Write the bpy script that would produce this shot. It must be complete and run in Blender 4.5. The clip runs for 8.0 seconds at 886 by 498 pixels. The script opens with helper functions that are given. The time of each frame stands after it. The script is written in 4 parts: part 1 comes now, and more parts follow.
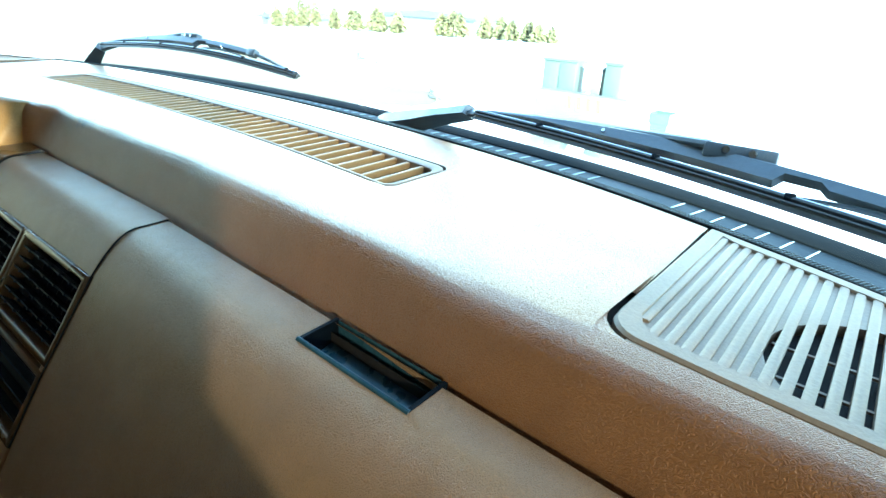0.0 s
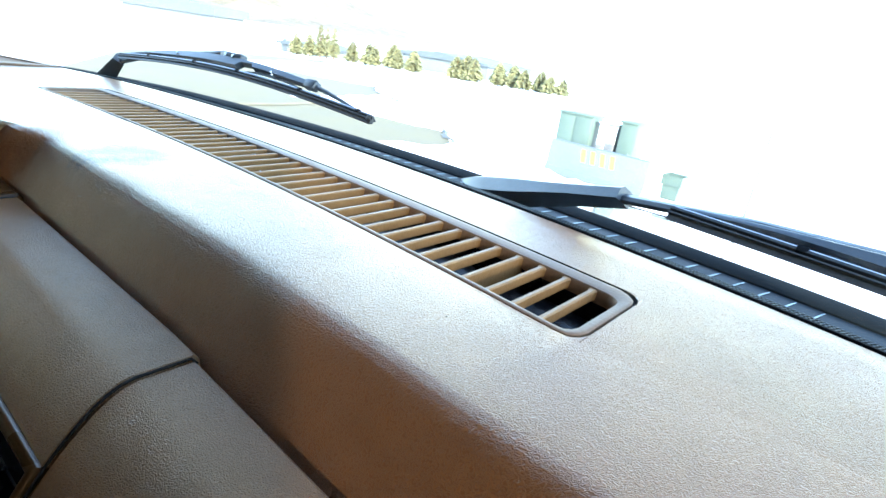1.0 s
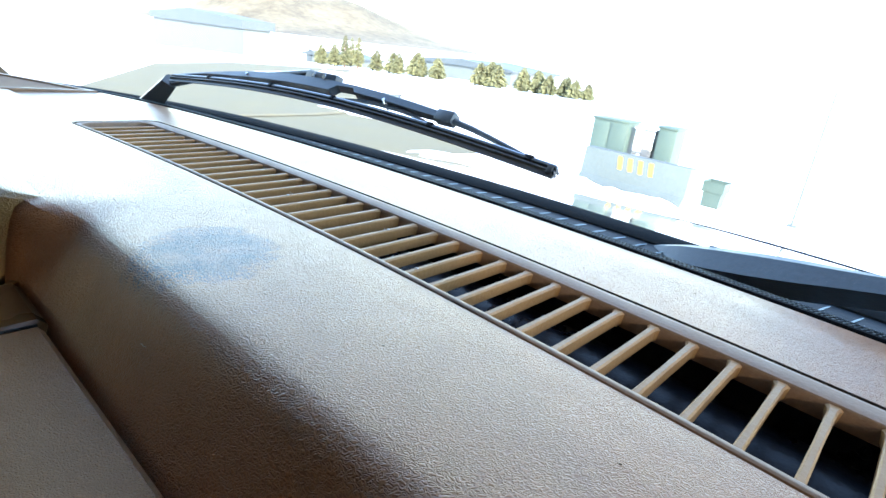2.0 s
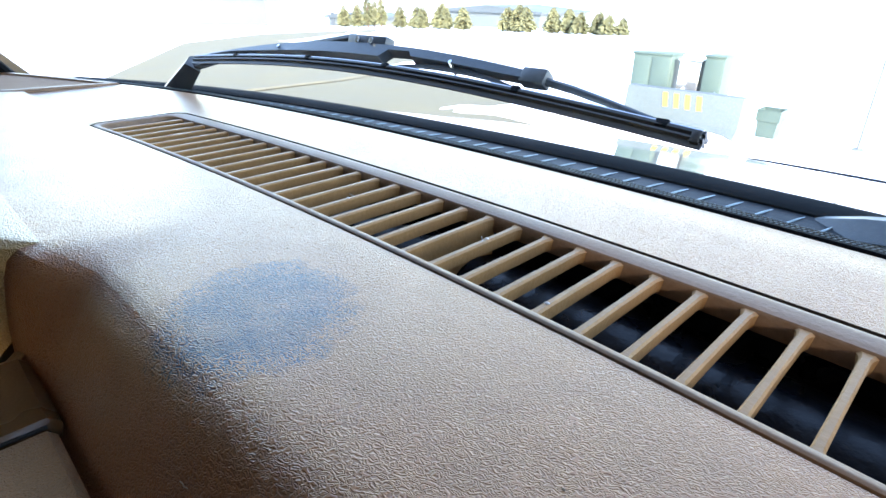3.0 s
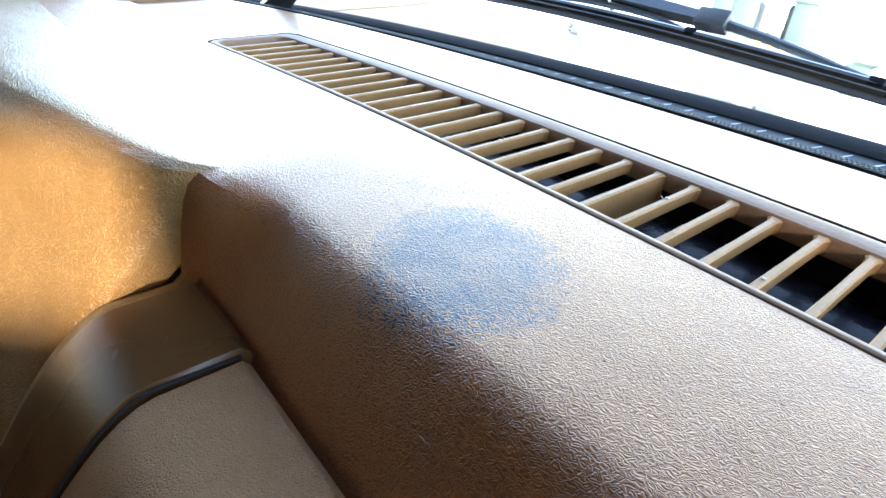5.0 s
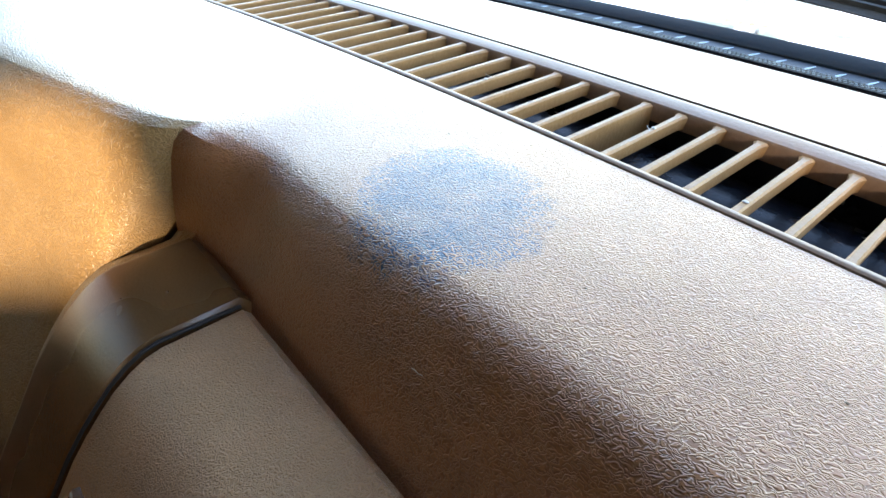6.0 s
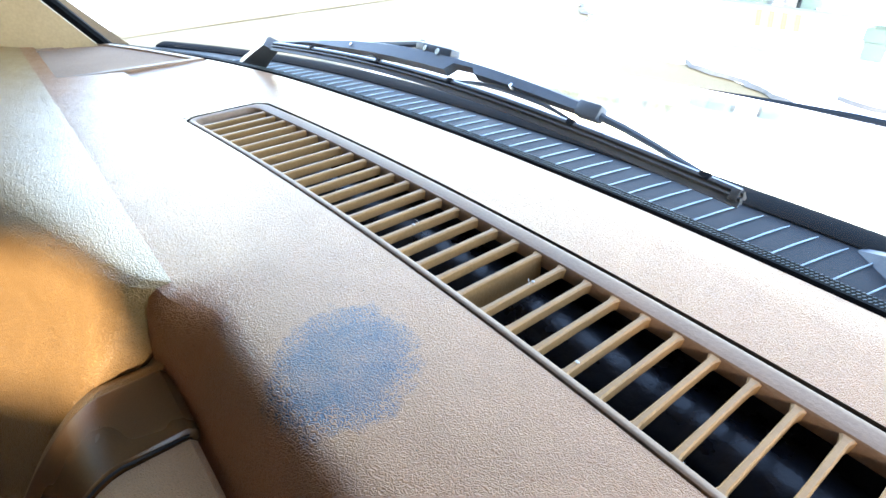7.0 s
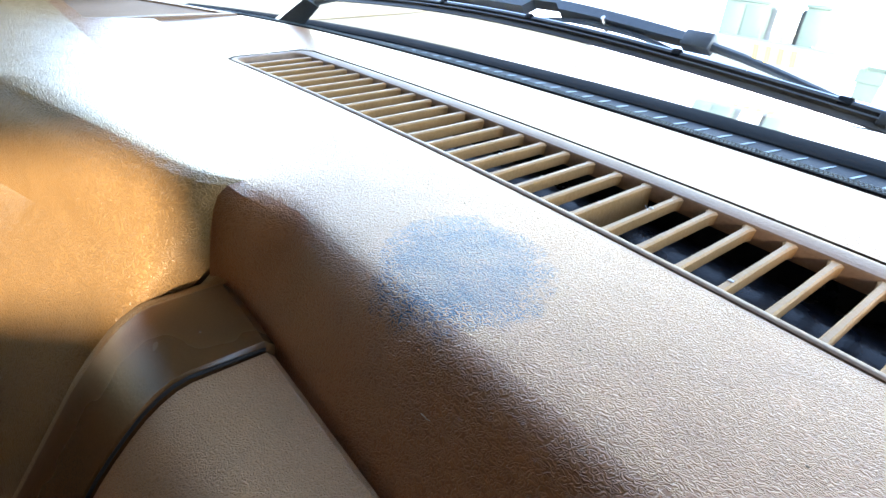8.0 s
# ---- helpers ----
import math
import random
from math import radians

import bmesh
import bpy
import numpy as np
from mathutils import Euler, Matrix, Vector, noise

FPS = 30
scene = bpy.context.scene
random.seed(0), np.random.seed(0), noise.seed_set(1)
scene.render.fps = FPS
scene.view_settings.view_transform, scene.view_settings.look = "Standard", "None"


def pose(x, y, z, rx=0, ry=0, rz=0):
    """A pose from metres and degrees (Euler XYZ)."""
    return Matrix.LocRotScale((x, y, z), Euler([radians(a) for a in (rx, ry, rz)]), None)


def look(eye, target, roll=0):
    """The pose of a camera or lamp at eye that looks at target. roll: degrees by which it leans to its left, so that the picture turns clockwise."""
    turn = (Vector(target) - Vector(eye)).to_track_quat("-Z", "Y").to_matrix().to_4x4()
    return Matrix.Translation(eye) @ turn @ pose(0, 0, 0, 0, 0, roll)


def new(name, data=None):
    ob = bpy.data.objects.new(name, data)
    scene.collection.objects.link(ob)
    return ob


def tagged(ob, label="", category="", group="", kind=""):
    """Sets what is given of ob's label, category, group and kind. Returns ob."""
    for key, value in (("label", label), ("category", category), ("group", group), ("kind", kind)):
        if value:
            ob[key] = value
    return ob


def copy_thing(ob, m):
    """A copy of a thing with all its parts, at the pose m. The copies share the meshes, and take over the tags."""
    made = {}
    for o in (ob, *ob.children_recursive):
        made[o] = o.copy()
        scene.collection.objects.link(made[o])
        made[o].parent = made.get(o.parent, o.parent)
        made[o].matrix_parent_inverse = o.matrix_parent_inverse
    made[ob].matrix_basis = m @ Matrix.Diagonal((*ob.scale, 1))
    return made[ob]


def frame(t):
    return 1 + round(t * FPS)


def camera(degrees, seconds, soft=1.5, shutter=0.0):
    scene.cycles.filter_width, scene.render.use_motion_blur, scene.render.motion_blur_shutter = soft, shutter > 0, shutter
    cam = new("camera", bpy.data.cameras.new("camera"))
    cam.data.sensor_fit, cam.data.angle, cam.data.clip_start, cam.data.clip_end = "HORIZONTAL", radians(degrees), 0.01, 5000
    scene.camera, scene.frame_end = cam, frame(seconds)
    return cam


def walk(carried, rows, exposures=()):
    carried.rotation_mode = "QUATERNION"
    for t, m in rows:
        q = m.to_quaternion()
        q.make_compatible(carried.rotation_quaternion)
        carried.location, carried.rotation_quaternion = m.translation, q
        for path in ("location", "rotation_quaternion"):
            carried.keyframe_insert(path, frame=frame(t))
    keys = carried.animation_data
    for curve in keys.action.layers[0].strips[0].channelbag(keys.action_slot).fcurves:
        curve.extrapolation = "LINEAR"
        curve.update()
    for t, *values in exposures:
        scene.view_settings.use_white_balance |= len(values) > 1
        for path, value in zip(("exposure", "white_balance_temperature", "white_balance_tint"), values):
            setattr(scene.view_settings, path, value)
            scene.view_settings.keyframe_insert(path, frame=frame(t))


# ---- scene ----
cam = camera(77.0, 8.0, soft=1.5)
PATH = [
    (0, (0.667, -0.383, 0.136), (-0.462, 1.049, -0.685), 2.6),
    (0.5, (0.556, -0.344, 0.137), (-0.595, 1.107, -0.618), 6.4),
    (0.7, (0.5349, -0.3296, 0.1257), (-0.6033, 1.1371, -0.6181), 8.14),
    (1, (0.463, -0.304, 0.119), (-0.694, 1.172, -0.577), 8.0),
    (1.2, (0.4066, -0.2746, 0.1138), (-0.7883, 1.1708, -0.5812), 8.08),
    (1.5, (0.34, -0.25, 0.113), (-0.859, 1.195, -0.576), 7.0),
    (1.7, (0.3024, -0.2447, 0.1146), (-0.9068, 1.1937, -0.5701), 6.64),
    (2, (0.246, -0.244, 0.108), (-0.981, 1.179, -0.577), 6.7),
    (2.2, (0.207, -0.244, 0.1), (-1.033, 1.163, -0.595), 6.1),
    (3.3, (0.1605, -0.1863, 0.1056), (-1.1449, 1.0313, -0.7963), -1.85),
    (3.5, (0.184, -0.1822, 0.1282), (-1.1511, 0.9731, -0.8114), -1.57),
    (3.7, (0.1764, -0.2061, 0.1393), (-1.1927, 0.9128, -0.7953), 2.29),
    (3.8, (0.1658, -0.2085, 0.1382), (-1.2086, 0.9022, -0.7984), 3.43),
    (4, (0.137, -0.209, 0.13), (-1.203, 0.871, -0.888), 1.3),
    (4.2, (0.1254, -0.2205, 0.1149), (-1.184, 0.8655, -0.9368), 2.36),
    (4.5, (0.1154, -0.2273, 0.1022), (-1.1681, 0.8982, -0.94), 1.34),
    (4.7, (0.113, -0.231, 0.101), (-1.17, 0.895, -0.94), 2.6),
    (5.8, (0.115, -0.238, 0.095), (-1.215, 0.839, -0.941), 2.6),
    (6, (0.12, -0.234, 0.1), (-1.105, 0.8, -1.096), -0.2),
    (6.2, (0.1417, -0.2157, 0.1336), (-1.0753, 0.7918, -1.0927), -4.6),
    (6.3, (0.1502, -0.2141, 0.1483), (-1.0727, 0.8038, -1.0634), -5.7),
    (6.5, (0.155, -0.214, 0.17), (-1.105, 0.84, -0.971), -4.3),
    (6.8, (0.168, -0.2152, 0.1728), (-1.1624, 0.8271, -0.8967), 0.01),
    (7, (0.169, -0.205, 0.173), (-1.166, 0.823, -0.904), -1.3),
    (7.2, (0.1598, -0.2154, 0.1604), (-1.1926, 0.7887, -0.9181), -2.26),
    (7.5, (0.145, -0.243, 0.138), (-1.171, 0.828, -0.922), -0.6),
    (7.8, (0.1354, -0.2476, 0.1244), (-1.1925, 0.838, -0.9043), 1.47),
    (8, (0.131, -0.246, 0.112), (-1.202, 0.839, -0.912), 2.6),
]
walk(cam, [(t, look(eye, target, roll)) for t, eye, target, roll in PATH],
     exposures=[(0, 4.28, 6100, -7), (0.5, 4.00, 6200, 0), (1, 3.75, 6450, 10), (2, 3.45, 6550, 14), (3.5, 3.58, 6750, 20), (4.5, 3.98, 6850, 19), (6, 4.18, 6850, 19), (7, 4.18, 6850, 19), (8, 4.15, 6850, 19)])

# ---- light ----
SUN_AZ, SUN_EL = 125.0, 17.0      # degrees from +y towards +x, degrees up
world = bpy.data.worlds.new("sky")
world.use_nodes = True
scene.world = world
wn, wl = world.node_tree.nodes, world.node_tree.links
sky = wn.new("ShaderNodeTexSky")
sky.sky_type = "NISHITA"
sky.sun_disc = False
sky.dust_density = 0.5
sky.sun_elevation, sky.sun_rotation = radians(SUN_EL), radians(SUN_AZ)
wn["Background"].inputs["Strength"].default_value = 0.15
wl.new(sky.outputs["Color"], wn["Background"].inputs["Color"])
sun_data = bpy.data.lights.new("sun", "SUN")
sun_data.energy, sun_data.angle, sun_data.color = 2.0, radians(1.4), (1.0, 0.93, 0.84)
sun = new("sun", sun_data)
sd = Vector((math.sin(radians(SUN_AZ)) * math.cos(radians(SUN_EL)), math.cos(radians(SUN_AZ)) * math.cos(radians(SUN_EL)), math.sin(radians(SUN_EL))))
sun.matrix_world = look(sd * 20, (0, 0, 0))


# ---- materials ----
class Mat:
    """A principled material with object-space coordinates and small node helpers."""
    def __init__(self, name, color, rough=0.5, metal=0.0, spec=0.5):
        self.m = bpy.data.materials.new(name)
        self.m.use_nodes = True
        self.n, self.l = self.m.node_tree.nodes, self.m.node_tree.links
        self.b = self.n["Principled BSDF"]
        self.b.inputs["Base Color"].default_value = (*color, 1)
        self.b.inputs["Roughness"].default_value = rough
        self.b.inputs["Metallic"].default_value = metal
        self.b.inputs["Specular IOR Level"].default_value = spec
        self.color, self.rough = color, rough
        geo = self.n.new("ShaderNodeNewGeometry")
        self.pos = geo.outputs["Position"]
        self.island = geo.outputs["Random Per Island"]
        self.height = None

    def noise(self, scale, detail=3, rough=0.55, stretch=None, distort=0.0):
        t = self.n.new("ShaderNodeTexNoise")
        t.inputs["Scale"].default_value, t.inputs["Detail"].default_value = scale, detail
        t.inputs["Roughness"].default_value, t.inputs["Distortion"].default_value = rough, distort
        src = self.pos
        if stretch:
            mp = self.n.new("ShaderNodeMapping")
            mp.inputs["Scale"].default_value = stretch
            self.l.new(src, mp.inputs["Vector"])
            src = mp.outputs["Vector"]
        self.l.new(src, t.inputs["Vector"])
        return t.outputs["Fac"]

    def math(self, op, a, b=None, c=None):
        t = self.n.new("ShaderNodeMath")
        t.operation = op
        for i, v in enumerate((a, b, c)):
            if v is None:
                continue
            if isinstance(v, (int, float)):
                t.inputs[i].default_value = v
            else:
                self.l.new(v, t.inputs[i])
        return t.outputs[0]

    def ramp(self, fac, lo, hi, a=0.0, b=1.0):
        t = self.n.new("ShaderNodeMapRange")
        for i, v in ((1, lo), (2, hi), (3, a), (4, b)):
            t.inputs[i].default_value = v
        self.l.new(fac, t.inputs[0])
        return t.outputs[0]

    def mix(self, fac, a, b):
        t = self.n.new("ShaderNodeMix")
        t.data_type = "RGBA"
        if isinstance(fac, (int, float)):
            t.inputs["Factor"].default_value = fac
        else:
            self.l.new(fac, t.inputs["Factor"])
        for i, v in ((6, a), (7, b)):
            if isinstance(v, tuple):
                t.inputs[i].default_value = (*v, 1)
            else:
                self.l.new(v, t.inputs[i])
        return t.outputs[2]

    def set_color(self, out):
        self.l.new(out, self.b.inputs["Base Color"])
        return self

    def set_rough(self, out):
        self.l.new(out, self.b.inputs["Roughness"])
        return self

    def bump(self, height, dist=0.001, strength=1.0):
        t = self.n.new("ShaderNodeBump")
        t.inputs["Distance"].default_value, t.inputs["Strength"].default_value = dist, strength
        self.l.new(height, t.inputs["Height"])
        if self.height is not None:
            self.l.new(self.height, t.inputs["Normal"])
        self.height = t.outputs["Normal"]
        self.l.new(self.height, self.b.inputs["Normal"])
        return self


def shades(name, color, rough=0.5, metal=0.0, spec=0.5, fine=300, coarse=12, amount=0.12, relief=0.0):
    """A surface with variation at two scales and, if asked, a fine relief."""
    m = Mat(name, color, rough, metal, spec)
    n1, n2 = m.noise(fine, 3), m.noise(coarse, 4)
    k = m.math("ADD", m.math("MULTIPLY", n1, 0.45), m.math("MULTIPLY", n2, 0.55))
    dark = tuple(c * (1 - amount) for c in color)
    light = tuple(min(1, c * (1 + amount)) for c in color)
    m.set_color(m.mix(m.ramp(k, 0.35, 0.65), dark, light))
    m.set_rough(m.ramp(n2, 0.3, 0.7, max(0.02, rough - 0.07), min(1, rough + 0.07)))
    if relief:
        m.bump(n1, relief)
    return m


def vinyl(name, color, rough=0.35, grain=560.0, relief=0.00010, stain=False, spec=0.30, stretch=(0.62, 1.0, 0.9), turn=20.0):
    """Grained vinyl: rounded wrinkles between fine valleys, faint mottling, and if asked a worn blue stain."""
    m = Mat(name, color, rough, spec=spec)
    axis = m.n.new("ShaderNodeMapping")
    axis.vector_type = "TEXTURE"
    axis.inputs["Rotation"].default_value = (0, 0, radians(turn))
    axis.inputs["Scale"].default_value = tuple(1.0 / k for k in stretch)
    m.l.new(m.pos, axis.inputs["Vector"])
    # meandering wrinkles, like the lines of a fingerprint
    wr = m.n.new("ShaderNodeTexNoise")
    wr.inputs["Scale"].default_value, wr.inputs["Detail"].default_value = grain, 1.0
    wr.inputs["Roughness"].default_value, wr.inputs["Distortion"].default_value = 0.35, 0.4
    m.l.new(axis.outputs[0], wr.inputs["Vector"])
    line = m.math("SINE", m.math("MULTIPLY", wr.outputs["Fac"], 30.0))
    soft = m.n.new("ShaderNodeMapRange")
    soft.interpolation_type = "SMOOTHSTEP"
    soft.inputs[1].default_value, soft.inputs[2].default_value = -1.0, 0.85
    m.l.new(line, soft.inputs[0])
    cells = soft.outputs[0]
    patchy = m.ramp(m.noise(22, 3), 0.3, 0.7, 0.6, 1.0)
    h = m.math("MULTIPLY", cells, patchy)
    fine = m.noise(1900, 2)
    k = m.math("ADD", m.math("MULTIPLY", m.noise(60, 4), 0.45), m.math("MULTIPLY", m.noise(9, 4), 0.55))
    dark = tuple(c * 0.88 for c in color)
    light = tuple(min(1, c * 1.08 + 0.006) for c in color)
    base = m.mix(m.ramp(k, 0.35, 0.65), dark, light)
    # the grain's valleys painted darker, as shade between the wrinkles
    base = m.mix(m.math("MULTIPLY", m.math("SUBTRACT", 1.0, h), 0.42), base, tuple(c * 0.5 for c in color))
    r = m.ramp(m.noise(40, 4), 0.3, 0.7, rough - 0.03, rough + 0.04)
    if stain:
        sc = m.n.new("ShaderNodeMapping")
        sc.vector_type = "TEXTURE"
        sc.inputs["Location"].default_value = (0.0035, -0.1322, 0.004)
        sc.inputs["Rotation"].default_value = (0, 0, radians(43))
        sc.inputs["Scale"].default_value = (0.82, 1.0, 1.0)
        m.l.new(m.pos, sc.inputs["Vector"])
        ln = m.n.new("ShaderNodeVectorMath")
        ln.operation = "LENGTH"
        m.l.new(sc.outputs[0], ln.inputs[0])
        edge = m.math("ADD", ln.outputs["Value"], m.math("MULTIPLY", m.math("SUBTRACT", m.noise(85, 5, 0.7), 0.5), 0.030))
        inside = m.ramp(edge, 0.042, 0.025)
        # the dye stays in the valleys and thins out into single flecks towards its rim
        fleck = m.math("ADD", m.math("MULTIPLY", m.math("SUBTRACT", 1.0, cells), 0.50), m.math("MULTIPLY", m.noise(420, 4, 0.8), 0.50))
        gate = m.math("SUBTRACT", fleck, m.math("MULTIPLY", m.math("SUBTRACT", 1.0, inside), 0.55))
        worn = m.math("MULTIPLY", m.ramp(gate, 0.03, 0.36, 0.18, 1.0), m.ramp(inside, 0.0, 0.30))
        worn = m.math("MULTIPLY", worn, m.ramp(m.noise(48, 4), 0.32, 0.60, 0.70, 1.0))
        base = m.mix(m.math("MULTIPLY", worn, 0.95), base, (0.002, 0.041, 0.092))
    m.set_color(base)
    if stain:
        r = m.math("ADD", r, m.math("MULTIPLY", worn, 0.06))
    m.set_rough(r)
    m.bump(fine, 0.00008, 0.5)
    m.bump(h, relief, 1.0)
    return m


TAN = (0.312, 0.143, 0.063)
VINYL = vinyl("tan_vinyl", TAN, rough=0.32, grain=740, relief=0.00034, spec=0.46, stain=True).m
VINYL_SIDE = vinyl("tan_vinyl_brow", (0.275, 0.178, 0.074), rough=0.34, grain=520, relief=0.00030, spec=0.6).m
VINYL_LOW = vinyl("brown_vinyl", (0.450, 0.262, 0.130), rough=0.32, grain=760, relief=0.00055, spec=0.6, stretch=(1.0, 0.8, 0.9)).m
TRIM = shades("brown_trim_plastic", (0.112, 0.056, 0.021), 0.30, spec=0.4, fine=900, coarse=7, amount=0.12, relief=0.00008).m
PLASTIC_TAN = shades("tan_grille_plastic", (0.27, 0.145, 0.055), 0.45, spec=0.3, fine=500, coarse=40, amount=0.10, relief=0.0002).m
PLASTIC_RIM = shades("tan_rim_plastic", (0.215, 0.138, 0.088), 0.5, spec=0.25, fine=500, coarse=30, relief=0.0002).m
PLASTIC_PALE = shades("pale_beige_plastic", (0.27, 0.198, 0.138), 0.55, spec=0.3, fine=500, coarse=24, relief=0.0002).m
COVER = shades("matt_brown_cover", (0.31, 0.215, 0.150), 0.95, spec=0.04, fine=500, coarse=14, amount=0.12).m
BLACK = shades("black_plastic", (0.003, 0.006, 0.0095), 0.6, spec=0.08, fine=300, coarse=20, amount=0.3, relief=0.0002).m
DUCT = shades("black_duct_plastic", (0.003, 0.0045, 0.008), 0.30, spec=0.3, fine=200, coarse=30, amount=0.3, relief=0.0004).m
# near-black colour for the shade in gaps and cavities, also the cone's paper
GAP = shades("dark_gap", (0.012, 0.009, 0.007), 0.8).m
LIP = shades("faded_grey_plastic", (0.006, 0.009, 0.011), 0.7, spec=0.05, fine=300, coarse=20, amount=0.25, relief=0.0002).m
BLADE = shades("grey_blade_rubber", (0.028, 0.033, 0.036), 0.4, spec=0.3, fine=500, coarse=40, amount=0.3).m
LIP2 = shades("grey_rubber_teeth", (0.11, 0.15, 0.18), 0.6, fine=400, coarse=60).m
RUBBER = shades("black_rubber", (0.0022, 0.0028, 0.0034), 0.7, spec=0.06, fine=500, coarse=40, amount=0.25, relief=0.0004).m
# blue in the base colour stands in for the reflection over the tray
TRAY = shades("dusty_black_blue_sheen", (0.0045, 0.0095, 0.0145), 0.5, spec=0.15, fine=260, coarse=16, amount=0.45, relief=0.0002).m
WIPER = shades("satin_black_steel", (0.034, 0.052, 0.072), 0.42, spec=0.5, fine=300, coarse=25, amount=0.2, relief=0.0002).m
STEEL = shades("bright_steel_strip", (0.55, 0.57, 0.60), 0.22, metal=1.0, fine=300, coarse=30).m
# pale base colour puts the light caught by the cowl's black ribs into the material
RIB = shades("pale_lit_rib", (0.24, 0.34, 0.40), 0.5, fine=400, coarse=60, amount=0.2).m
# teal base colour puts the sky's reflection into the black latch
HANDLE = shades("black_handle_sky_sheen", (0.030, 0.085, 0.120), 0.3, fine=200, coarse=30, amount=0.25).m
LOUVRE = shades("dark_navy_louvre", (0.008, 0.014, 0.030), 0.6, spec=0.15, fine=300, coarse=40, amount=0.3).m
DUST = shades("grey_lint", (0.5, 0.47, 0.42), 0.9, fine=700, coarse=80, amount=0.3).m
PAINT = shades("silver_white_car_paint", (0.50, 0.51, 0.52), 0.08, metal=0.85, spec=0.9, fine=40, coarse=3, amount=0.05).m
SNOW = shades("snow", (0.86, 0.88, 0.92), 0.75, fine=6, coarse=0.5, amount=0.05, relief=0.05).m
ROAD = shades("dry_grey_asphalt", (0.108, 0.091, 0.046), 0.85, fine=40, coarse=0.6, amount=0.18, relief=0.004).m
SNOW_EDGE = shades("grey_snow_edge", (0.07, 0.072, 0.07), 0.7, fine=30, coarse=2, amount=0.3).m
CONCRETE = shades("pale_concrete", (0.078, 0.100, 0.104), 0.8, fine=30, coarse=2, amount=0.12, relief=0.004).m
YELLOW = shades("yellow_paint", (0.70, 0.42, 0.04), 0.6, fine=60, coarse=6, amount=0.1).m
YELLOW_WORN = shades("worn_yellow_paint", (0.150, 0.112, 0.045), 0.8, fine=30, coarse=3, amount=0.3).m
GREEN_BOX = shades("grey_green_metal", (0.050, 0.078, 0.068), 0.5, fine=40, coarse=3).m
SHED = shades("pale_blue_siding", (0.090, 0.108, 0.112), 0.6, fine=4, coarse=0.4, amount=0.06).m
ROOF_GREY = shades("slate_grey_roofing", (0.055, 0.070, 0.080), 0.6, fine=3, coarse=0.3).m
HILL = shades("snowy_brown_hillside", (0.125, 0.108, 0.075), 0.9, fine=0.12, coarse=0.02, amount=0.4).m
NEEDLE = shades("conifer_needles", (0.150, 0.160, 0.085), 0.8, fine=3, coarse=0.3, amount=0.35).m
BARK = shades("bark", (0.12, 0.08, 0.05), 0.9, fine=30, coarse=3).m
# unseen cab lining, its tone set for the light it bounces
LINER = shades("tan_headliner_fabric", (0.30, 0.220, 0.140), 0.9, fine=500, coarse=6).m
PILLAR = shades("tan_pillar_trim", (0.44, 0.34, 0.20), 0.5, fine=300, coarse=8).m
FABRIC = shades("brown_cloth", (0.19, 0.130, 0.080), 0.95, fine=400, coarse=10).m

glass = bpy.data.materials.new("windshield_glass")
glass.use_nodes = True
gn, gl = glass.node_tree.nodes, glass.node_tree.links
gn.remove(gn["Principled BSDF"])
g_tr, g_gl = gn.new("ShaderNodeBsdfTransparent"), gn.new("ShaderNodeBsdfGlossy")
g_tr.inputs["Color"].default_value = (0.90, 0.95, 0.96, 1)
g_gl.inputs["Roughness"].default_value = 0.01
g_lw, g_mx = gn.new("ShaderNodeLayerWeight"), gn.new("ShaderNodeMixShader")
g_lw.inputs["Blend"].default_value = 0.5
g_pw, g_ma = gn.new("ShaderNodeMath"), gn.new("ShaderNodeMath")
g_pw.operation, g_pw.inputs[1].default_value = "POWER", 5.0
g_ma.operation, g_ma.inputs[1].default_value, g_ma.inputs[2].default_value = "MULTIPLY_ADD", 0.26, 0.006
gl.new(g_lw.outputs["Facing"], g_pw.inputs[0])
gl.new(g_pw.outputs[0], g_ma.inputs[0])
gl.new(g_ma.outputs[0], g_mx.inputs[0])
gl.new(g_tr.outputs[0], g_mx.inputs[1])
gl.new(g_gl.outputs[0], g_mx.inputs[2])
# a thin film of dust on the glass
g_du, g_mx2 = gn.new("ShaderNodeBsdfTranslucent"), gn.new("ShaderNodeMixShader")
g_du.inputs["Color"].default_value = (0.8, 0.85, 0.88, 1)
g_no, g_rp = gn.new("ShaderNodeTexNoise"), gn.new("ShaderNodeMapRange")
g_ge = gn.new("ShaderNodeNewGeometry")
g_no.inputs["Scale"].default_value, g_no.inputs["Detail"].default_value = 14, 5
gl.new(g_ge.outputs["Position"], g_no.inputs["Vector"])
for i, v in ((1, 0.3), (2, 0.75), (3, 0.0), (4, 0.0012)):
    g_rp.inputs[i].default_value = v
gl.new(g_no.outputs["Fac"], g_rp.inputs[0])
gl.new(g_rp.outputs[0], g_mx2.inputs[0])
gl.new(g_mx.outputs[0], g_mx2.inputs[1])
gl.new(g_du.outputs[0], g_mx2.inputs[2])
gl.new(g_mx2.outputs[0], gn["Material Output"].inputs["Surface"])


